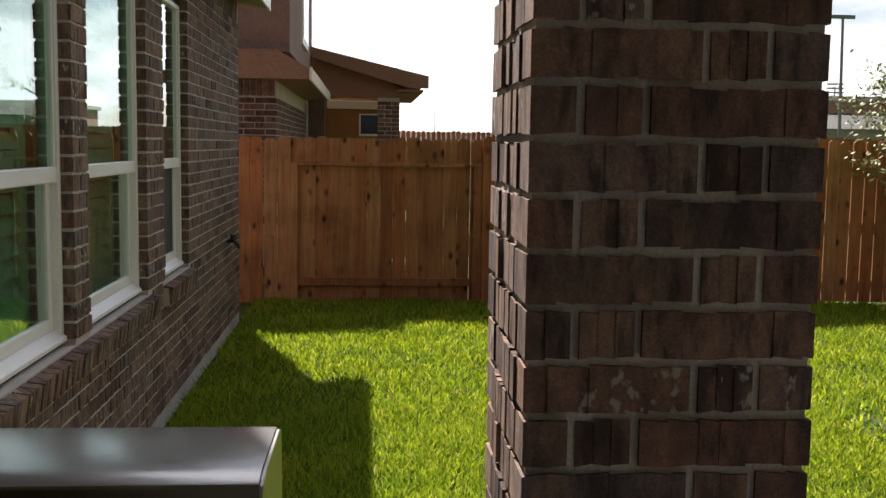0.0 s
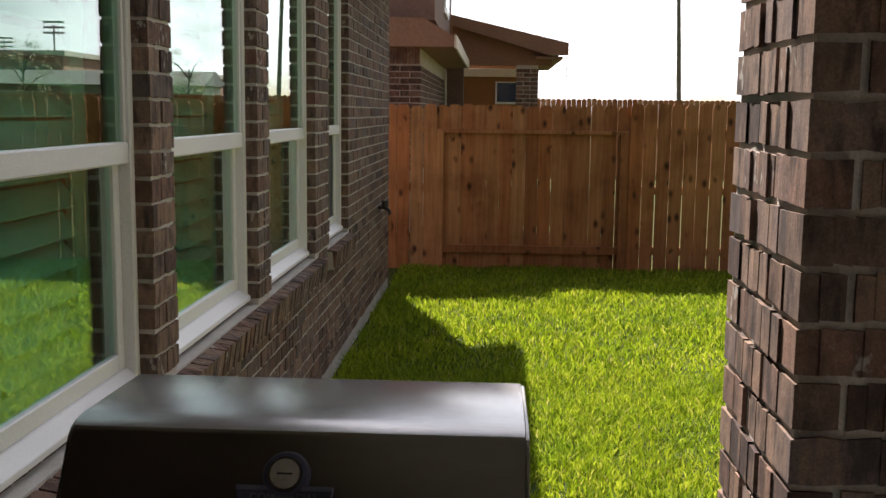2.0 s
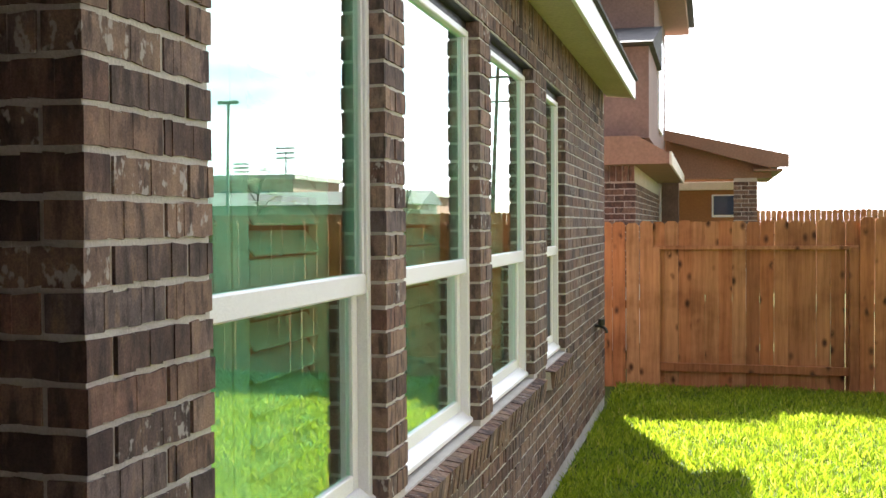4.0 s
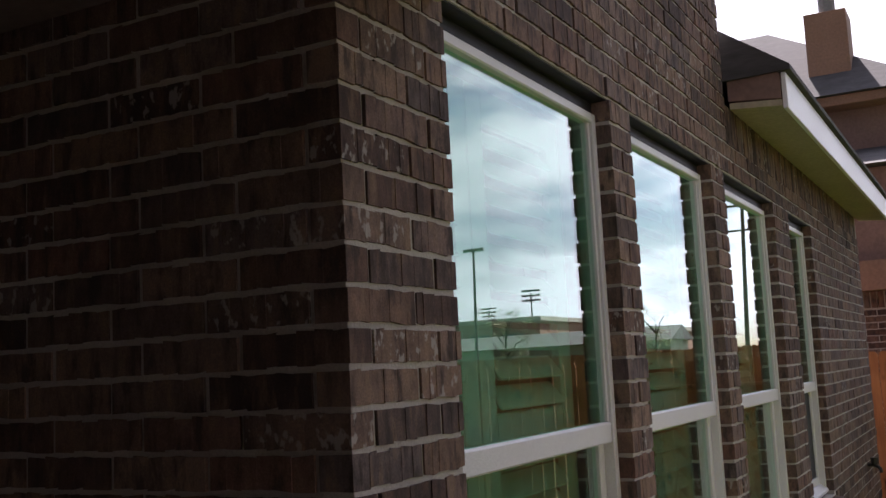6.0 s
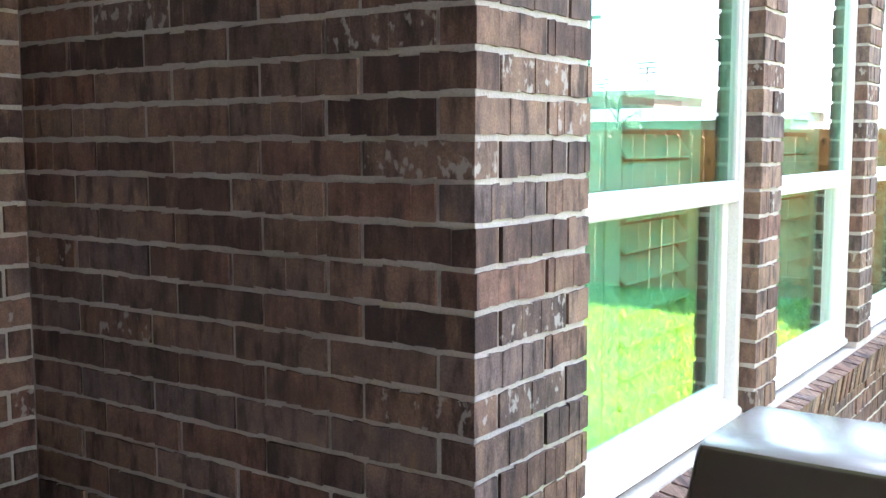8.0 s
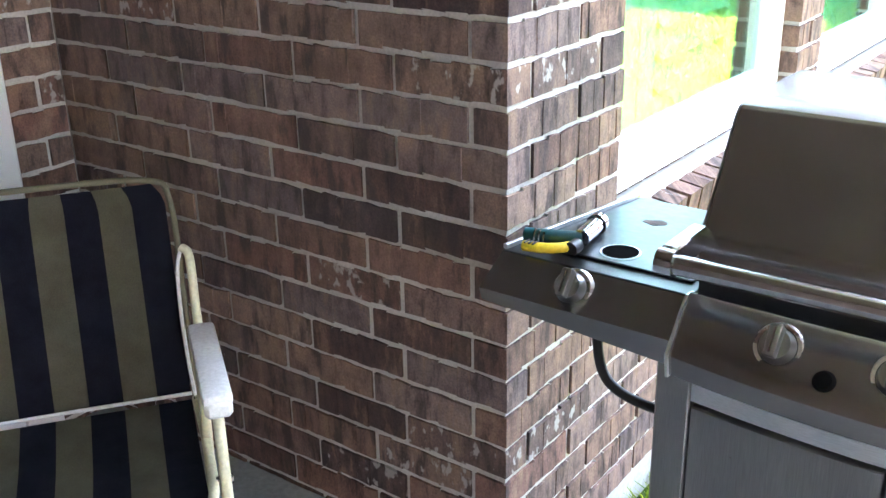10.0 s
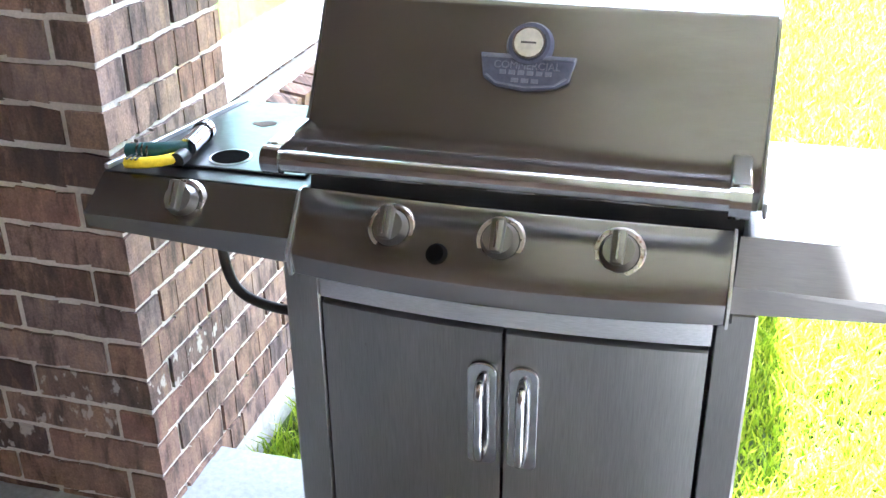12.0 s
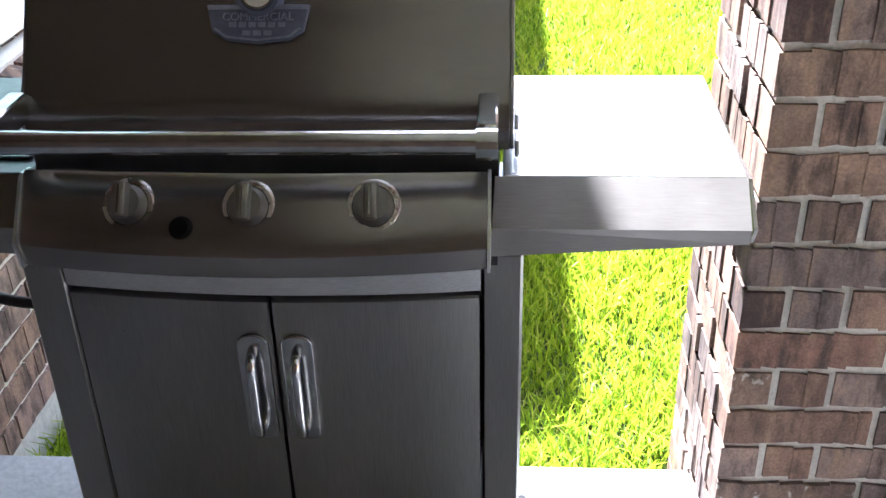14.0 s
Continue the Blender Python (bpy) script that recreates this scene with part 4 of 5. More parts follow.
# ---- patio door in the closing wall ----
door = thing("door_1", (LEFT_X, -0.64, 0.0), "white framed glass patio door beside the brick corner", "door", kind="structure")
bm = box(LEFT_X + 0.004, LEFT_X + 0.03, -0.27, -0.17, 0.0, 2.1, 0.004)
box(LEFT_X + 0.004, LEFT_X + 0.03, -1.11, -1.01, 0.0, 2.1, 0.004, bm)
box(LEFT_X + 0.004, LEFT_X + 0.03, -1.01, -0.27, 2.0, 2.1, 0.004, bm)
part("door_frame", bm, VINYL, door)
leaf = part("leaf", box(LEFT_X + 0.004, LEFT_X + 0.018, -1.008, -0.272, 0.01, 1.998, 0.003), VINYL, door)
part("pane", box(LEFT_X + 0.0185, LEFT_X + 0.021, -0.9, -0.38, 0.3, 1.85), DARKGLASS, leaf)
part("knob", tube([(LEFT_X + 0.018, -0.95, 0.98), (LEFT_X + 0.05, -0.95, 0.98), (LEFT_X + 0.08, -0.95, 0.98)], 0.024, 12), CHROME, leaf, smooth=True)

# ---- gas grill ----
MID = 0.712
grill = thing("gas_grill", (MID, 0.08, 0.0), "stainless steel gas grill with closed hood and side shelves", "grill")


def bow(x, depth):
    return depth * (1 - ((x - MID) / 0.31) ** 2)


def loft(x0, x1, profile, depth, steps=16, thick=0.004):
    """A bowed sheet: profile is (y, z) pairs from top to bottom, pushed forward towards the middle."""
    bm = bmesh.new()
    rows = []
    for i in range(steps + 1):
        x = x0 + (x1 - x0) * i / steps
        rows.append([bm.verts.new((x, y - bow(x, depth) * k, z)) for y, z, k in profile])
    for a, b in zip(rows, rows[1:]):
        for j in range(len(profile) - 1):
            bm.faces.new((a[j], b[j], b[j + 1], a[j + 1]))
    bmesh.ops.recalc_face_normals(bm, faces=bm.faces)
    return bm


HOOD_X0, HOOD_X1 = 0.39, 1.05
hood_profile = [(-0.082, 0.822), (-0.088, 0.845), (-0.084, 0.872), (-0.07, 0.896), (-0.056, 0.912), (-0.012, 0.9825), (0.03, 1.05), (0.041, 1.059), (0.058, 1.065), (0.085, 1.068),
                (0.315, 1.063), (0.338, 1.056), (0.35, 1.038), (0.36, 0.94), (0.36, 0.822)]
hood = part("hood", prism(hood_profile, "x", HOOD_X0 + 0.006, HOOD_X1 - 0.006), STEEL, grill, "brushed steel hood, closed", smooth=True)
inset = [(y * 0.985 + 0.001, 0.822 + (z - 0.822) * 0.988) for y, z in hood_profile]
for a, b in ((HOOD_X0, HOOD_X0 + 0.0055), (HOOD_X1 - 0.0055, HOOD_X1)):
    part("end_cap", prism(inset, "x", a, b, bevel=0.001), STEEL_DOOR, hood)
# upward faces take a lighter steel: sunlight on the top is in the colour
hood.data.materials.append(HOOD_SUNLIT)
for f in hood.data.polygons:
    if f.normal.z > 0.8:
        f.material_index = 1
# the hood's front leans back; things on it share its slope
LEAN = math.atan2(1.05 - 0.912, 0.03 + 0.056)


def on_hood(bm, z, size=0.84):
    """Lays a flat piece drawn in the x, z plane (front towards -y) on the hood's front at height z."""
    y = -0.056 + (z - 0.912) / math.tan(LEAN) - 0.001
    bm.transform(Matrix.Translation((MID, y, z)) @ Matrix.Rotation(-(math.pi / 2 - LEAN), 4, "X") @ Matrix.Diagonal((size, 1, size, 1)))
    return bm


def disc(r, depth, y=0.0, sides=24, r2=None):
    return tube([(0, y, 0), (0, y - depth, 0)], r, sides, None, r2)


badge = part("badge", on_hood(prism([(-0.073, -0.012), (-0.05, -0.026), (0, -0.032), (0.05, -0.026), (0.073, -0.012), (0.082, 0.03), (-0.082, 0.03)], "y", -0.007, 0.0, bevel=0.0015), 0.973), BADGE, hood, "blue-grey cast badge")
bm = prism([(-0.079, 0.022), (0.079, 0.022), (0.08, 0.0275), (-0.08, 0.0275)], "y", -0.0095, -0.0065)
prism([(-0.07, -0.009), (-0.05, -0.0225), (0, -0.028), (0, -0.0255), (-0.049, -0.02), (-0.066, -0.007)], "y", -0.0095, -0.0065, bm)
prism([(0.07, -0.009), (0.05, -0.0225), (0, -0.028), (0, -0.0255), (0.049, -0.02), (0.066, -0.007)], "y", -0.0095, -0.0065, bm)
part("badge_rim", on_hood(bm, 0.973), BADGE_LIGHT, badge)
font = bpy.data.curves.new("lettering", "FONT")
font.body, font.size, font.extrude, font.align_x = "COMMERCIAL", 0.018, 0.0012, "CENTER"
font_ob = new("lettering_form", font)
bpy.context.view_layer.update()
text_me = bpy.data.meshes.new_from_object(font_ob.evaluated_get(bpy.context.evaluated_depsgraph_get()))
bpy.data.objects.remove(font_ob)
bm = bmesh.new()
bm.from_mesh(text_me)
bm.transform(Matrix.Translation((0, -0.008, 0.0045)) @ Matrix.Rotation(radians(90), 4, "X"))
part("lettering", on_hood(bm, 0.973), BADGE_LIGHT, badge)
bm = bmesh.new()
for i in range(6):
    box(-0.045 + i * 0.0155, -0.045 + i * 0.0155 + 0.0105, -0.009, -0.0065, -0.006, 0.0015, 0, bm)
for i in range(3):
    box(-0.024 + i * 0.017, -0.024 + i * 0.017 + 0.012, -0.009, -0.0065, -0.019, -0.012, 0, bm)
part("small_lettering", on_hood(bm, 0.973), BADGE_LIGHT, badge)
gauge = part("thermometer", on_hood(disc(0.041, 0.011, 0, 28, 0.036), 1.007), BADGE, hood, "round thermometer with a pale dial", smooth=True)
bm = disc(0.03, 0.005, -0.0105, 28, 0.028)
part("bezel", on_hood(bm, 1.007), CHROME, gauge, smooth=True)
bm = disc(0.0245, 0.001, -0.0155, 28)
part("dial", on_hood(bm, 1.007), DIAL, gauge)
bm = box(-0.013, 0.013, -0.0178, -0.0168, -0.002, 0.001)
part("dial_mark", on_hood(bm, 1.007), BLACK, gauge)

# handle
handle = part("handle", tube([(0.4, -0.19, 0.877), (0.72, -0.19, 0.878), (1.005, -0.19, 0.88)], 0.0155, 18), CHROME, grill, "long round steel handle", smooth=True)
for x in (0.378, 1.004):
    b = tube([(x, -0.19, 0.878), (x + 0.026, -0.19, 0.878)], 0.0205, 16)
    box(x, x + 0.026, -0.185, -0.075, 0.862, 0.9, 0.003, b)
    part("bracket", b, CHROME, handle, smooth=True)

# firebox behind the panel, dark gap under the hood
part("firebox", box(0.405, 1.03, -0.1, 0.29, 0.655, 0.835), BLACK, grill)
panel = part("control_panel", loft(0.408, 1.017, [(-0.122, 0.811, 0.3), (-0.138, 0.816, 0.3), (-0.146, 0.812, 0.35), (-0.2, 0.742, 1.0), (-0.201, 0.737, 1.0), (-0.194, 0.705, 1.0), (-0.1, 0.692, 1.0)], 0.03), STEEL, grill, "bowed steel control panel, stained", smooth=True)
for a, b in ((0.4035, 0.4075), (1.0175, 1.0215)):
    part("end_trim", prism([(-0.12, 0.811), (-0.144, 0.814), (-0.152, 0.81), (-0.208, 0.741), (-0.2, 0.702), (-0.1, 0.688)], "x", a, b), STEEL_TOP, panel)


def knob(x, z, owner, front, tilt=11.0):
    """A round control knob with a raised grip on a rusty bezel."""
    m = Matrix.Translation((x, front, z)) @ Matrix.Rotation(radians(-tilt), 4, "X")
    b = disc(0.0365, 0.007, 0.003, 28, 0.0325)
    b.transform(m)
    bezel = part("bezel", b, RUSTY, owner, "chromed bezel with rust spots", smooth=True)
    b = disc(0.0275, 0.002, -0.003, 28)
    b.transform(m)
    part("gap", b, BLACK, bezel)
    b = disc(0.0265, 0.02, -0.004, 28, 0.021)
    b.transform(m)
    body = part("knob", b, STEEL_DOOR, owner, "ribbed steel control knob", smooth=True)
    b = prism([(-0.008, -0.021), (0.008, -0.021), (0.0095, 0.0245), (-0.0095, 0.0245)], "y", -0.041, -0.018, bevel=0.0035, seg=2)
    b.transform(m)
    part("grip", b, STEEL_DOOR, body, smooth=True)
    b = box(-0.0013, 0.0013, -0.0418, -0.0405, -0.016, 0.02)
    b.transform(m)
    part("pointer", b, CHROME, body)


for x in (0.556, 0.713, 0.873):
    knob(x, 0.785, panel, -0.167 - bow(x, 0.03) * 0.5, 37.0)
b = disc(0.016, 0.012, 0.0, 18, 0.012)
b.transform(Matrix.Translation((0.628, -0.203, 0.765)) @ Matrix.Rotation(radians(-37), 4, "X"))
part("igniter_button", b, MATTE_BLACK, panel, "black rubber igniter button", smooth=True)

# cabinet
for a, b in ((0.342, 0.402), (1.008, 1.066)):
    part("side_post", box(a, b, -0.09, 0.22, 0.09, 0.667, 0.004), STEEL_DOOR, grill)
part("back_panel", box(0.404, 1.006, 0.2, 0.215, 0.09, 0.655), STEEL_DOOR, grill)
part("bottom_panel", box(0.35, 1.06, -0.085, 0.215, 0.075, 0.0895), STEEL_DOOR, grill)
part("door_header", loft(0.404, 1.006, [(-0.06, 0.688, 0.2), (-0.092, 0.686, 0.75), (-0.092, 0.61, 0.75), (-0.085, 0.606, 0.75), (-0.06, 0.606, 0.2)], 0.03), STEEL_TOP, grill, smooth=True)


def cabinet_door(x0, x1, hx):
    """A bowed door leaf with its handle."""
    prof = [(-0.07, 0.6, 0.2), (-0.088, 0.6, 0.7), (-0.091, 0.597, 0.75), (-0.091, 0.1, 0.75), (-0.07, 0.096, 0.2)]
    d = part("door", loft(x0, x1, prof, 0.03, 10), STEEL_DOOR, grill, "brushed steel cabinet door with drip stains", smooth=True)
    y = -0.091 - bow(hx, 0.03) * 0.75
    w = 0.0235
    arc = [(hx + w * math.cos(a), 0.527 + 0.018 * math.sin(a)) for a in [math.pi * k / 10 for k in range(11)]]
    foot = [(hx - w, 0.362), (hx - w * 0.75, 0.355), (hx + w * 0.75, 0.355), (hx + w, 0.362)]
    pl = prism(arc + foot, "y", y - 0.007, y + 0.001, bevel=0.0025, seg=2)
    part("handle_plate", pl, CHROME, d, "polished handle plate")
    t = tube(smooth_line([(hx, y - 0.004, 0.52), (hx, y - 0.028, 0.505), (hx, y - 0.031, 0.445), (hx, y - 0.03, 0.385), (hx, y - 0.004, 0.372)], 5), 0.0075, 12)
    part("door_handle", t, CHROME, d, "curved bar handle", smooth=True)


cabinet_door(0.406, 0.7035, 0.674)
cabinet_door(0.7085, 1.004, 0.739)
for x, y in ((0.39, -0.05), (1.02, -0.05), (0.39, 0.17), (1.02, 0.17)):
    part("caster", tube([(x - 0.012, y, 0.036), (x + 0.012, y, 0.036)], 0.036, 16), BLACK, grill, smooth=True)
    part("caster_fork", box(x - 0.016, x + 0.016, y - 0.012, y + 0.012, 0.06, 0.0745, 0.002), GREYMETAL, grill)

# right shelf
# the sun on the shelf top is put into its bright steel colour
rs = part("side_shelf", prism([(1.036, -0.123), (1.35, -0.123), (1.356, 0.258), (1.036, 0.258)], "z", 0.792, 0.803, bevel=0.003), STEEL_TOP, grill, "steel side shelf, its sunlit top coloured bright")
bm = bmesh.new()
vs = [bm.verts.new(p) for p in ((1.026, -0.124, 0.803), (1.35, -0.124, 0.803), (1.348, -0.186, 0.759), (1.023, -0.186, 0.759), (1.35, -0.173, 0.732), (1.021, -0.173, 0.711), (1.35, -0.14, 0.728), (1.021, -0.14, 0.705))]
for f in ((0, 1, 2, 3), (3, 2, 4, 5), (5, 4, 6, 7)):
    bm.faces.new([vs[i] for i in f])
part("shelf_front", bm, SHELF_FRONT_STEEL, rs)
part("shelf_side", prism([(-0.184, 0.759), (-0.123, 0.801), (0.256, 0.791), (0.256, 0.74), (-0.14, 0.731), (-0.171, 0.734)], "x", 1.3505, 1.3555), STEEL, rs)
part("shelf_bracket", box(1.0365, 1.043, -0.12, 0.24, 0.69, 0.791), STEEL_DOOR, rs)

for y0, y1 in ((-0.085, -0.045), (0.005, 0.035)):
    part("hood_hinge", box(1.0515, 1.058, y0, y1, 0.812, 0.836, 0.002), STEEL_TOP, hood, "small steel bracket at the hood's end")

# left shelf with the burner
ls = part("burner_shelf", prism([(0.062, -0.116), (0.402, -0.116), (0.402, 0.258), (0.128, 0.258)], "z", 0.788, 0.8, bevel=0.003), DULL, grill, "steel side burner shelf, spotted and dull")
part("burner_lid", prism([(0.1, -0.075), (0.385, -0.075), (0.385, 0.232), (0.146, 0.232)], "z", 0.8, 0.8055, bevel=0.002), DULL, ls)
# raised rim; the highlight along it is put into the bright steel colour
part("rim", prism([(0.062, -0.11), (0.07, -0.11), (0.138, 0.256), (0.13, 0.256)], "z", 0.8, 0.809, bevel=0.001), STEEL_TOP, ls)
b = tube([(0.24, -0.03, 0.8056), (0.24, -0.03, 0.8066)], 0.034, 26)
part("burner_ring", b, STEEL_TOP, ls)
rust = random.Random(5)
for cx, cy, size in ((0.228, 0.128, 0.021), (0.3, 0.19, 0.009), (0.345, 0.02, 0.006)):
    rim = [(cx + size * rust.uniform(0.6, 1.2) * math.cos(k * 0.7), cy + size * 0.8 * rust.uniform(0.5, 1.2) * math.sin(k * 0.7)) for k in range(9)]
    part("rust_spot", prism(rim, "z", 0.8054, 0.8061), RUST, ls, "flaking brown rust on the burner lid")
# darkness inside the opening, painted as a flat black disc on the lid
b = tube([(0.24, -0.03, 0.8067), (0.24, -0.03, 0.8072)], 0.0305, 26)
part("burner_hole", b, MATTE_BLACK, ls, "flat black disc for the dark burner opening")
bm = bmesh.new()
vs = [bm.verts.new(p) for p in ((0.066, -0.1175, 0.799), (0.4035, -0.1175, 0.799), (0.404, -0.18, 0.751), (0.06, -0.18, 0.754), (0.404, -0.174, 0.707), (0.062, -0.174, 0.731), (0.404, -0.12, 0.698), (0.066, -0.12, 0.722),
                                 (0.126, 0.25, 0.79), (0.126, 0.25, 0.74))]
for f in ((0, 1, 2, 3), (3, 2, 4, 5), (5, 4, 6, 7), (0, 3, 5, 9, 8)):
    bm.faces.new([vs[i] for i in f])
lf = part("burner_front", bm, STEEL, ls)
knob(0.216, 0.776, lf, -0.146, 37.0)
hose = part("gas_hose", tube(smooth_line([(0.186, 0.02, 0.71), (0.184, 0.01, 0.62), (0.205, 0.0, 0.555), (0.25, 0.0, 0.525), (0.33, 0.01, 0.512), (0.42, 0.05, 0.51)], 7), 0.0095, 10), RUBBER, grill, "black rubber gas hose", smooth=True)

# ---- hose nozzle on the burner shelf ----
noz = thing("hose_nozzle", (0.15, -0.06, 0.806), "garden hose nozzle with teal grip and yellow trigger on the shelf", "hose nozzle")
part("grip", tube(smooth_line([(0.075, -0.082, 0.824), (0.11, -0.078, 0.827), (0.15, -0.07, 0.829), (0.185, -0.05, 0.829)]), 0.014, 14), TEAL, noz, "dark teal plastic grip", smooth=True)
bm = bmesh.new()
for i in range(3):
    x = 0.098 + i * 0.01
    tube([(x, -0.0805 + i * 0.001, 0.8255), (x + 0.0035, -0.08 + i * 0.001, 0.8257)], 0.015, 14, bm)
part("grip_rings", bm, CHROME, noz, "pale rings on the grip")
tr = part("trigger", tube(smooth_line([(0.098, -0.128, 0.8195), (0.13, -0.124, 0.8205), (0.16, -0.11, 0.8215), (0.18, -0.088, 0.822)]), 0.0105, 12), YELLOW, noz, "bright yellow trigger", smooth=True)
bm = bmesh.new()
for i in range(3):
    box(0.104 + i * 0.009, 0.108 + i * 0.009, -0.137, -0.118, 0.829, 0.832, 0.0005, bm)
part("trigger_marks", bm, BLACK, tr, "black bars on the trigger")
part("pivot", tube([(0.188, -0.1, 0.822), (0.19, -0.075, 0.824)], 0.014, 12), BLACK, noz, smooth=True)
part("barrel", tube([(0.186, -0.056, 0.83), (0.178, 0.0, 0.829), (0.172, 0.035, 0.828)], 0.0175, 16), CHROME, noz, "chromed barrel", smooth=True)
part("tip", tube([(0.172, 0.034, 0.828), (0.17, 0.05, 0.828)], 0.0215, 16), CHROME, noz, smooth=True)

noz.scale = (0.84, 0.84, 0.84)

# ---- folding chair ----
chair = thing("folding_chair", (-0.563, -0.587, 0.0), "folding lawn chair with navy and beige striped fabric", "chair")
CM = pose(-0.563, -0.587, 0, 0, 0, 54)


def chair_part(name, bm, material, owner=chair, label="", smooth=False):
    bm.transform(CM)
    return part(name, bm, material, owner, label, smooth)


def striped(name, rows, width, label, owner=chair):
    """A sagging sheet of fabric with upright stripes; rows are (y, z, half-width factor)."""
    bm = bmesh.new()
    stripes = 7
    per = 4
    grid = []
    for j, (y, z, k) in enumerate(rows):
        line = []
        for i in range(stripes * per + 1):
            u = -1 + 2 * i / (stripes * per)
            sag = 0.012 * (1 - u * u)
            line.append(bm.verts.new((u * width / 2 * k, y + sag, z - sag * 0.5)))
        grid.append(line)
    for a, b in zip(grid, grid[1:]):
        for i in range(stripes * per):
            f = bm.faces.new((a[i], a[i + 1], b[i + 1], b[i]))
            f.material_index = (i // per) % 2
    bmesh.ops.solidify(bm, geom=bm.faces[:], thickness=0.006)
    ob = chair_part(name, bm, NAVY, owner, label)
    ob.data.materials.append(BEIGE)
    return ob


back_rows = [(0.175 + 0.185 * t, 0.405 + 0.395 * t, 1.0 - (0.1 if t > 0.97 else 0.03 if t > 0.93 else 0.0)) for t in [i / 10 for i in range(10)] + [0.95, 1.0]]
rest = striped("backrest", back_rows, 0.46, "striped navy and beige backrest")
seat_rows = [(-0.22 + 0.39 * t, 0.395 - 0.03 * math.sin(math.pi * t), 1.0) for t in [i / 8 for i in range(9)]]
seat = striped("seat", seat_rows, 0.46, "striped navy and beige seat")
chair_part("piping", tube([(-0.232, 0.168, 0.41), (0, 0.182, 0.404), (0.232, 0.168, 0.41)], 0.004, 6), ARM, rest, "white piping along the fold")
chair_part("seat_piping", tube([(-0.23, -0.222, 0.398), (0, -0.226, 0.39), (0.23, -0.222, 0.398)], 0.005, 6), ARM, seat)
chair_part("back_frame", tube(smooth_line([(-0.24, 0.165, 0.39), (-0.242, 0.26, 0.6), (-0.24, 0.34, 0.765), (-0.2, 0.364, 0.806), (0, 0.368, 0.812), (0.2, 0.364, 0.806), (0.24, 0.34, 0.765), (0.242, 0.26, 0.6), (0.24, 0.165, 0.39)]), 0.0065, 10), BEIGE, chair, "frame in fabric sleeve", True)
chair_part("seat_frame", tube(smooth_line([(-0.24, 0.18, 0.39), (-0.243, 0.0, 0.385), (-0.235, -0.19, 0.392), (-0.19, -0.228, 0.39), (0.19, -0.228, 0.39), (0.235, -0.19, 0.392), (0.243, 0.0, 0.385), (0.24, 0.18, 0.39)]), 0.0095, 10), TUBE, chair, "", True)
for s in (-1, 1):
    x = 0.262 * s
    chair_part("support_tube", tube(smooth_line([(x * 0.95, 0.29, 0.68), (x, 0.275, 0.665), (x, 0.24, 0.58), (x, 0.19, 0.47), (x, 0.14, 0.36)]), 0.0095, 10), TUBE, chair, "cream tube beside the backrest", True)
    strap = tube(smooth_line([(x * 0.94, 0.285, 0.675), (x * 0.9, 0.268, 0.64), (x * 0.885, 0.235, 0.56), (x * 0.89, 0.195, 0.47), (x * 0.91, 0.165, 0.405)]), 0.004, 6)
    chair_part("strap", strap, ARM, rest, "white cord edge", True)
    chair_part("hinge_bracket", box(x - 0.012, x + 0.012, 0.13, 0.168, 0.372, 0.402, 0.004), GREYMETAL, chair, "grey hinge bracket")
    arm = box(x - 0.026, x + 0.026, -0.175, 0.13, 0.558, 0.583, 0.009, None, 2)
    box(x - 0.024, x + 0.024, -0.18, -0.145, 0.539, 0.573, 0.008, arm)
    chair_part("armrest", arm, ARM, chair, "white plastic armrest", True)
    chair_part("front_leg", tube([(x, -0.12, 0.558), (x, -0.15, 0.3), (x, -0.19, 0.006)], 0.0105, 10), TUBE, chair, "", True)
    chair_part("rear_leg", tube([(x * 0.94, 0.02, 0.558), (x * 0.94, 0.02, 0.4), (x * 0.94, 0.22, 0.006)], 0.0105, 10), TUBE, chair, "", True)
    chair_part("bolt", tube([(x - 0.016 * s, -0.132, 0.39), (x + 0.014 * s, -0.132, 0.39)], 0.009, 8), CHROME, chair)
chair_part("cross_bar", tube([(-0.262, -0.187, 0.035), (0.262, -0.187, 0.035)], 0.009, 8), TUBE, chair, "", True)


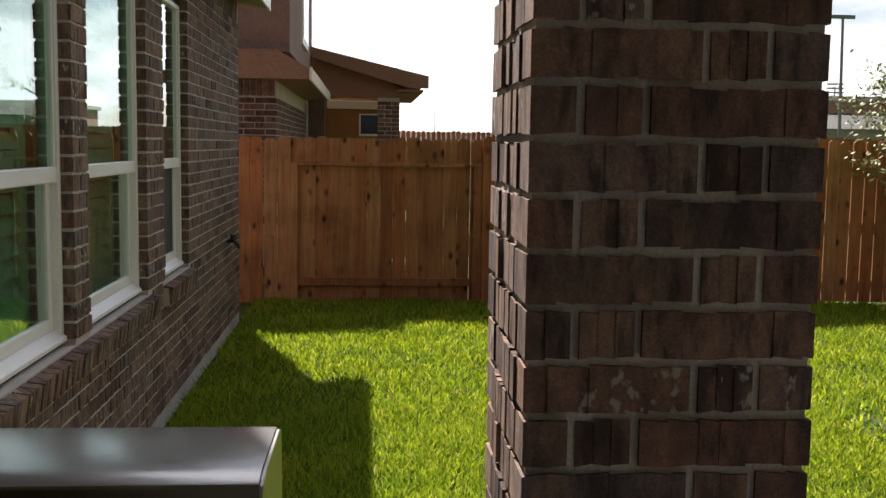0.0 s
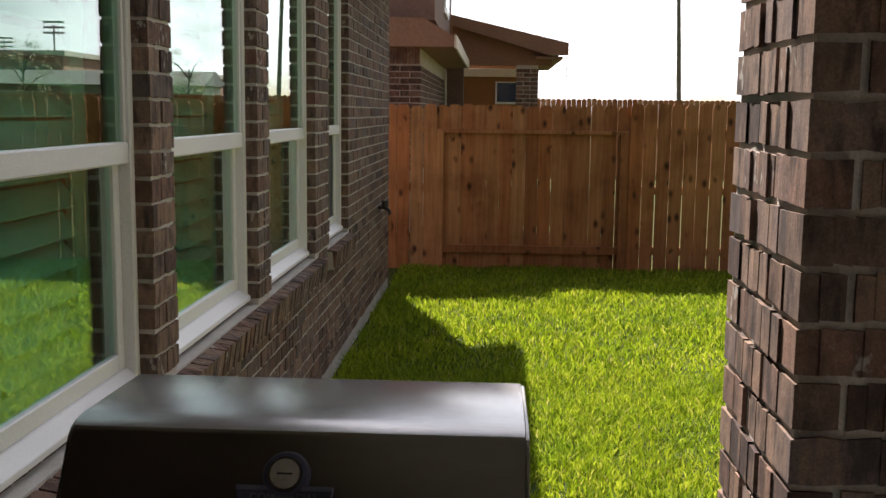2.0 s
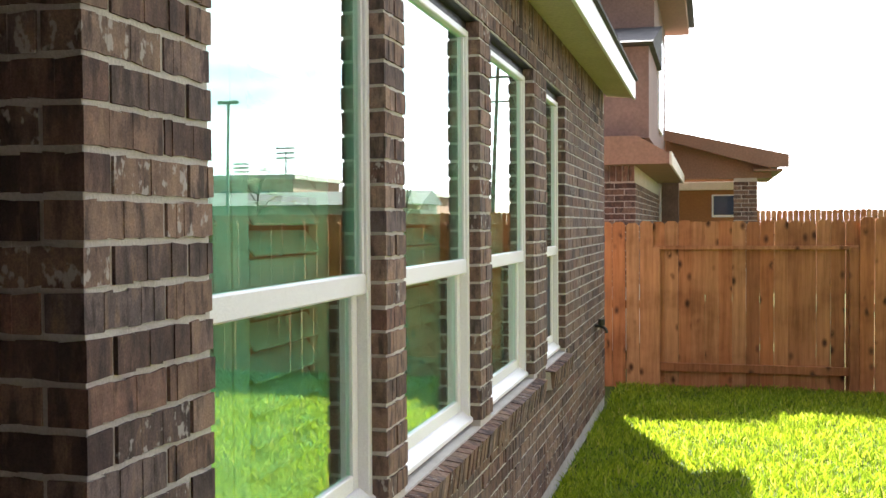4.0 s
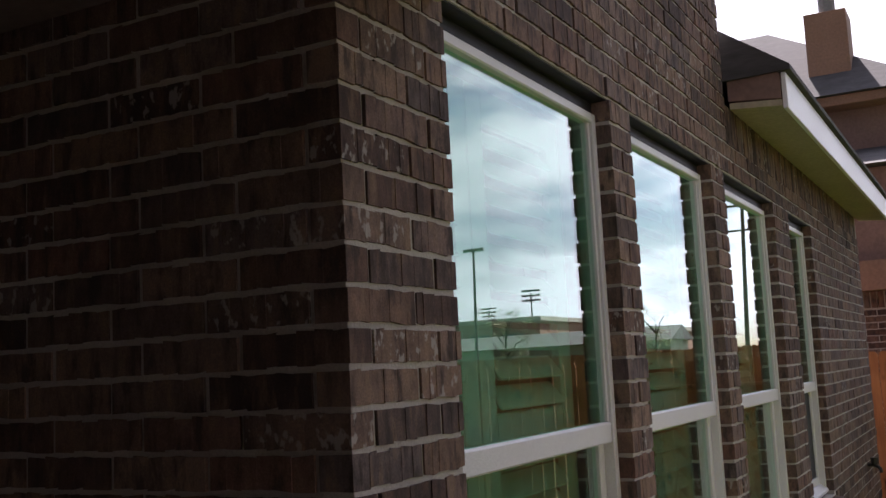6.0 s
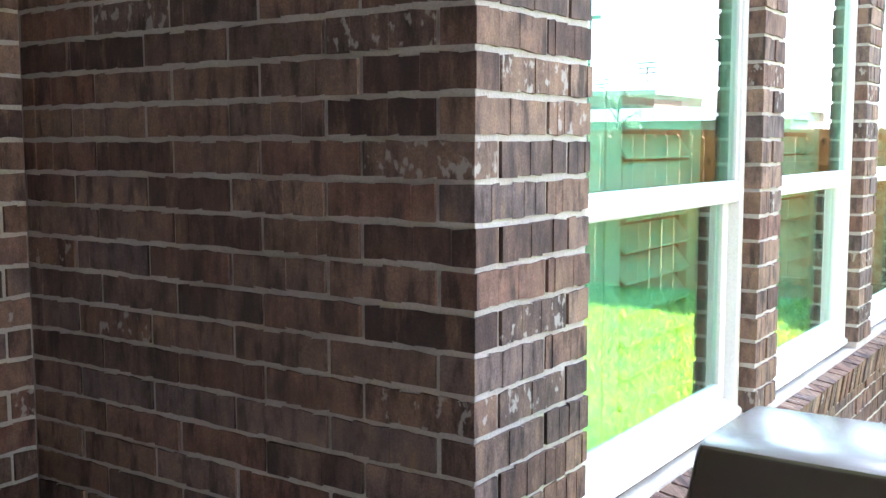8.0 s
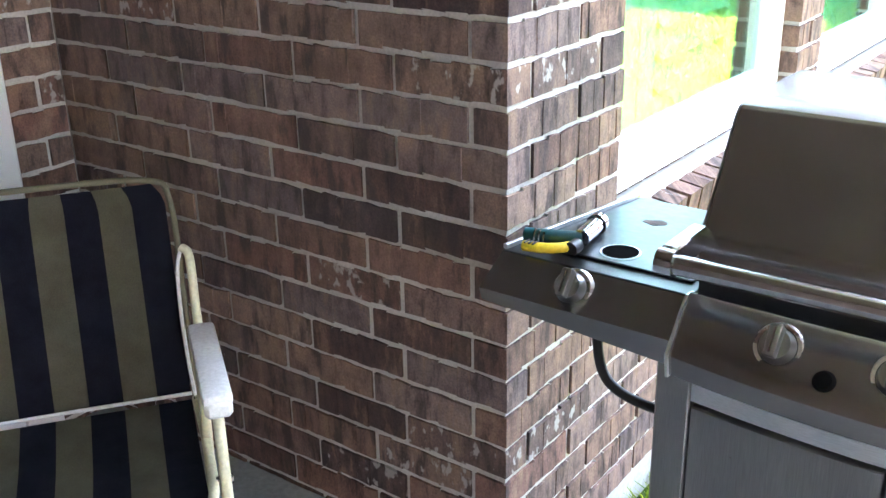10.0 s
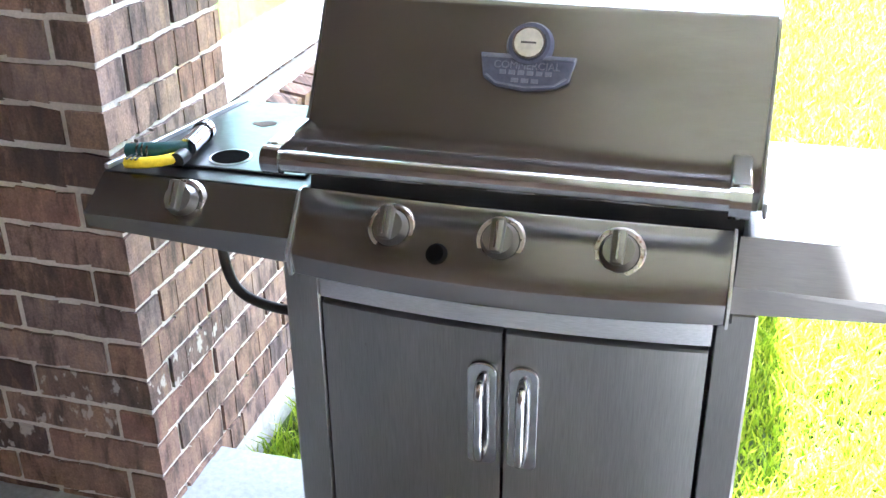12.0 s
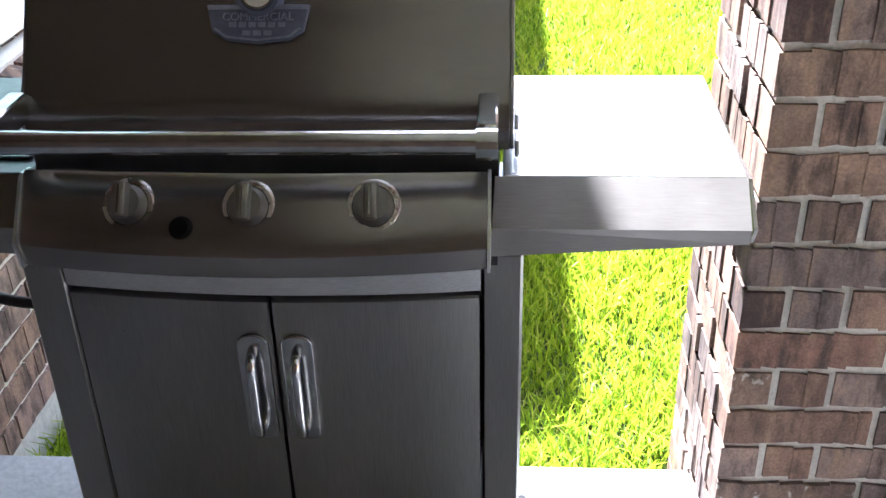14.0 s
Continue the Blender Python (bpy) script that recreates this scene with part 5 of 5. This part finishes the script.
# ---- grass ----
def blades(rs, count, x0, x1, y0, y1, h0, h1, w, clear=None):
    """Vertices and faces of bent blades strewn over a rectangle."""
    p = rs.uniform((x0, y0), (x1, y1), (count, 2))
    if clear is not None:
        p = p[clear(p)]
    n = len(p)
    a, b = rs.uniform(0, 2 * np.pi, n), rs.uniform(0, 2 * np.pi, n)
    h = rs.uniform(h0, h1, n) * (0.75 + 0.5 * np.abs(np.sin(p[:, 0] * 2.1 + np.cos(p[:, 1] * 1.7) * 2)))
    lean = h * rs.uniform(0.15, 0.95, n)
    ww = w * rs.uniform(0.6, 1.3, n)
    side = np.stack([np.cos(a), np.sin(a), 0 * a], 1) * ww[:, None]
    push = np.stack([np.cos(b), np.sin(b), 0 * b], 1)
    root = np.stack([p[:, 0], p[:, 1], np.full(n, GZ - 0.008)], 1)
    up = np.array([0, 0, 1.0])
    mid = root + up * (h * 0.6)[:, None] + push * (lean * 0.3)[:, None]
    tip = root + up * h[:, None] + push * lean[:, None]
    v = np.stack([root - side, root + side, mid + side * 0.8, mid - side * 0.8, tip], 1).reshape(-1, 3)
    return v, n


def grass(name, label, zones):
    rs = np.random.RandomState(11)
    vs, total = [], 0
    for z in zones:
        v, n = blades(rs, *z)
        vs.append(v)
        total += n
    v = np.concatenate(vs)
    q = np.arange(total)[:, None] * 5
    me = bpy.data.meshes.new(name)
    loops = np.concatenate([q + np.array([0, 1, 2, 3]), q + np.array([3, 2, 4])], 1).reshape(-1)
    me.vertices.add(len(v))
    me.vertices.foreach_set("co", v.reshape(-1))
    me.loops.add(len(loops))
    me.loops.foreach_set("vertex_index", loops)
    me.polygons.add(2 * total)
    start = (np.arange(total)[:, None] * 7 + np.array([0, 4])).reshape(-1)
    me.polygons.foreach_set("loop_start", start)
    me.update(calc_edges=True)
    me.validate()
    me.materials.append(GRASS)
    return tagged(new(name, me), label, "grass", kind="stuff")


def off_column(p):
    return ~((p[:, 0] > CX0 - 0.02) & (p[:, 0] < CX1 + 0.02) & (p[:, 1] < CY1 + 0.02))


grass("lawn_grass", "bright green mown lawn grass", [
    (62000, 0.012, 2.7, 0.245, 2.3, 0.03, 0.085, 0.0032, off_column),
    (75000, 0.012, 4.2, 2.3, 5.2, 0.03, 0.075, 0.004),
    (72000, 0.012, 6.5, 5.2, 9.75, 0.03, 0.075, 0.006),
    (26000, 2.7, 9.6, 0.245, 5.2, 0.03, 0.08, 0.009),
    (12000, 6.5, 9.6, 5.2, 9.6, 0.03, 0.085, 0.01),
    (9000, 4.32, 9.6, -9, 0.245, 0.03, 0.08, 0.014),
])


# ---- the bricks of walls and column ----
put_bricks(front, wall_front, (-0.2, 0, 0.9), rough=0.0013)
put_bricks(east, wall_east, (0, 0.9, 1.1), rough=0.0013)
put_bricks(col_front, column, (1.45, 0.0, 1.0), 160, rough=0.0013)
put_bricks(col_sides, column, (1.45, 0.0, 1.0), 140, rough=0.0028)
put_bricks(west, wall_west, (LEFT_X, -0.2, 0.8), 120)
put_bricks(nb, nh, (0, NY, 2), 60)
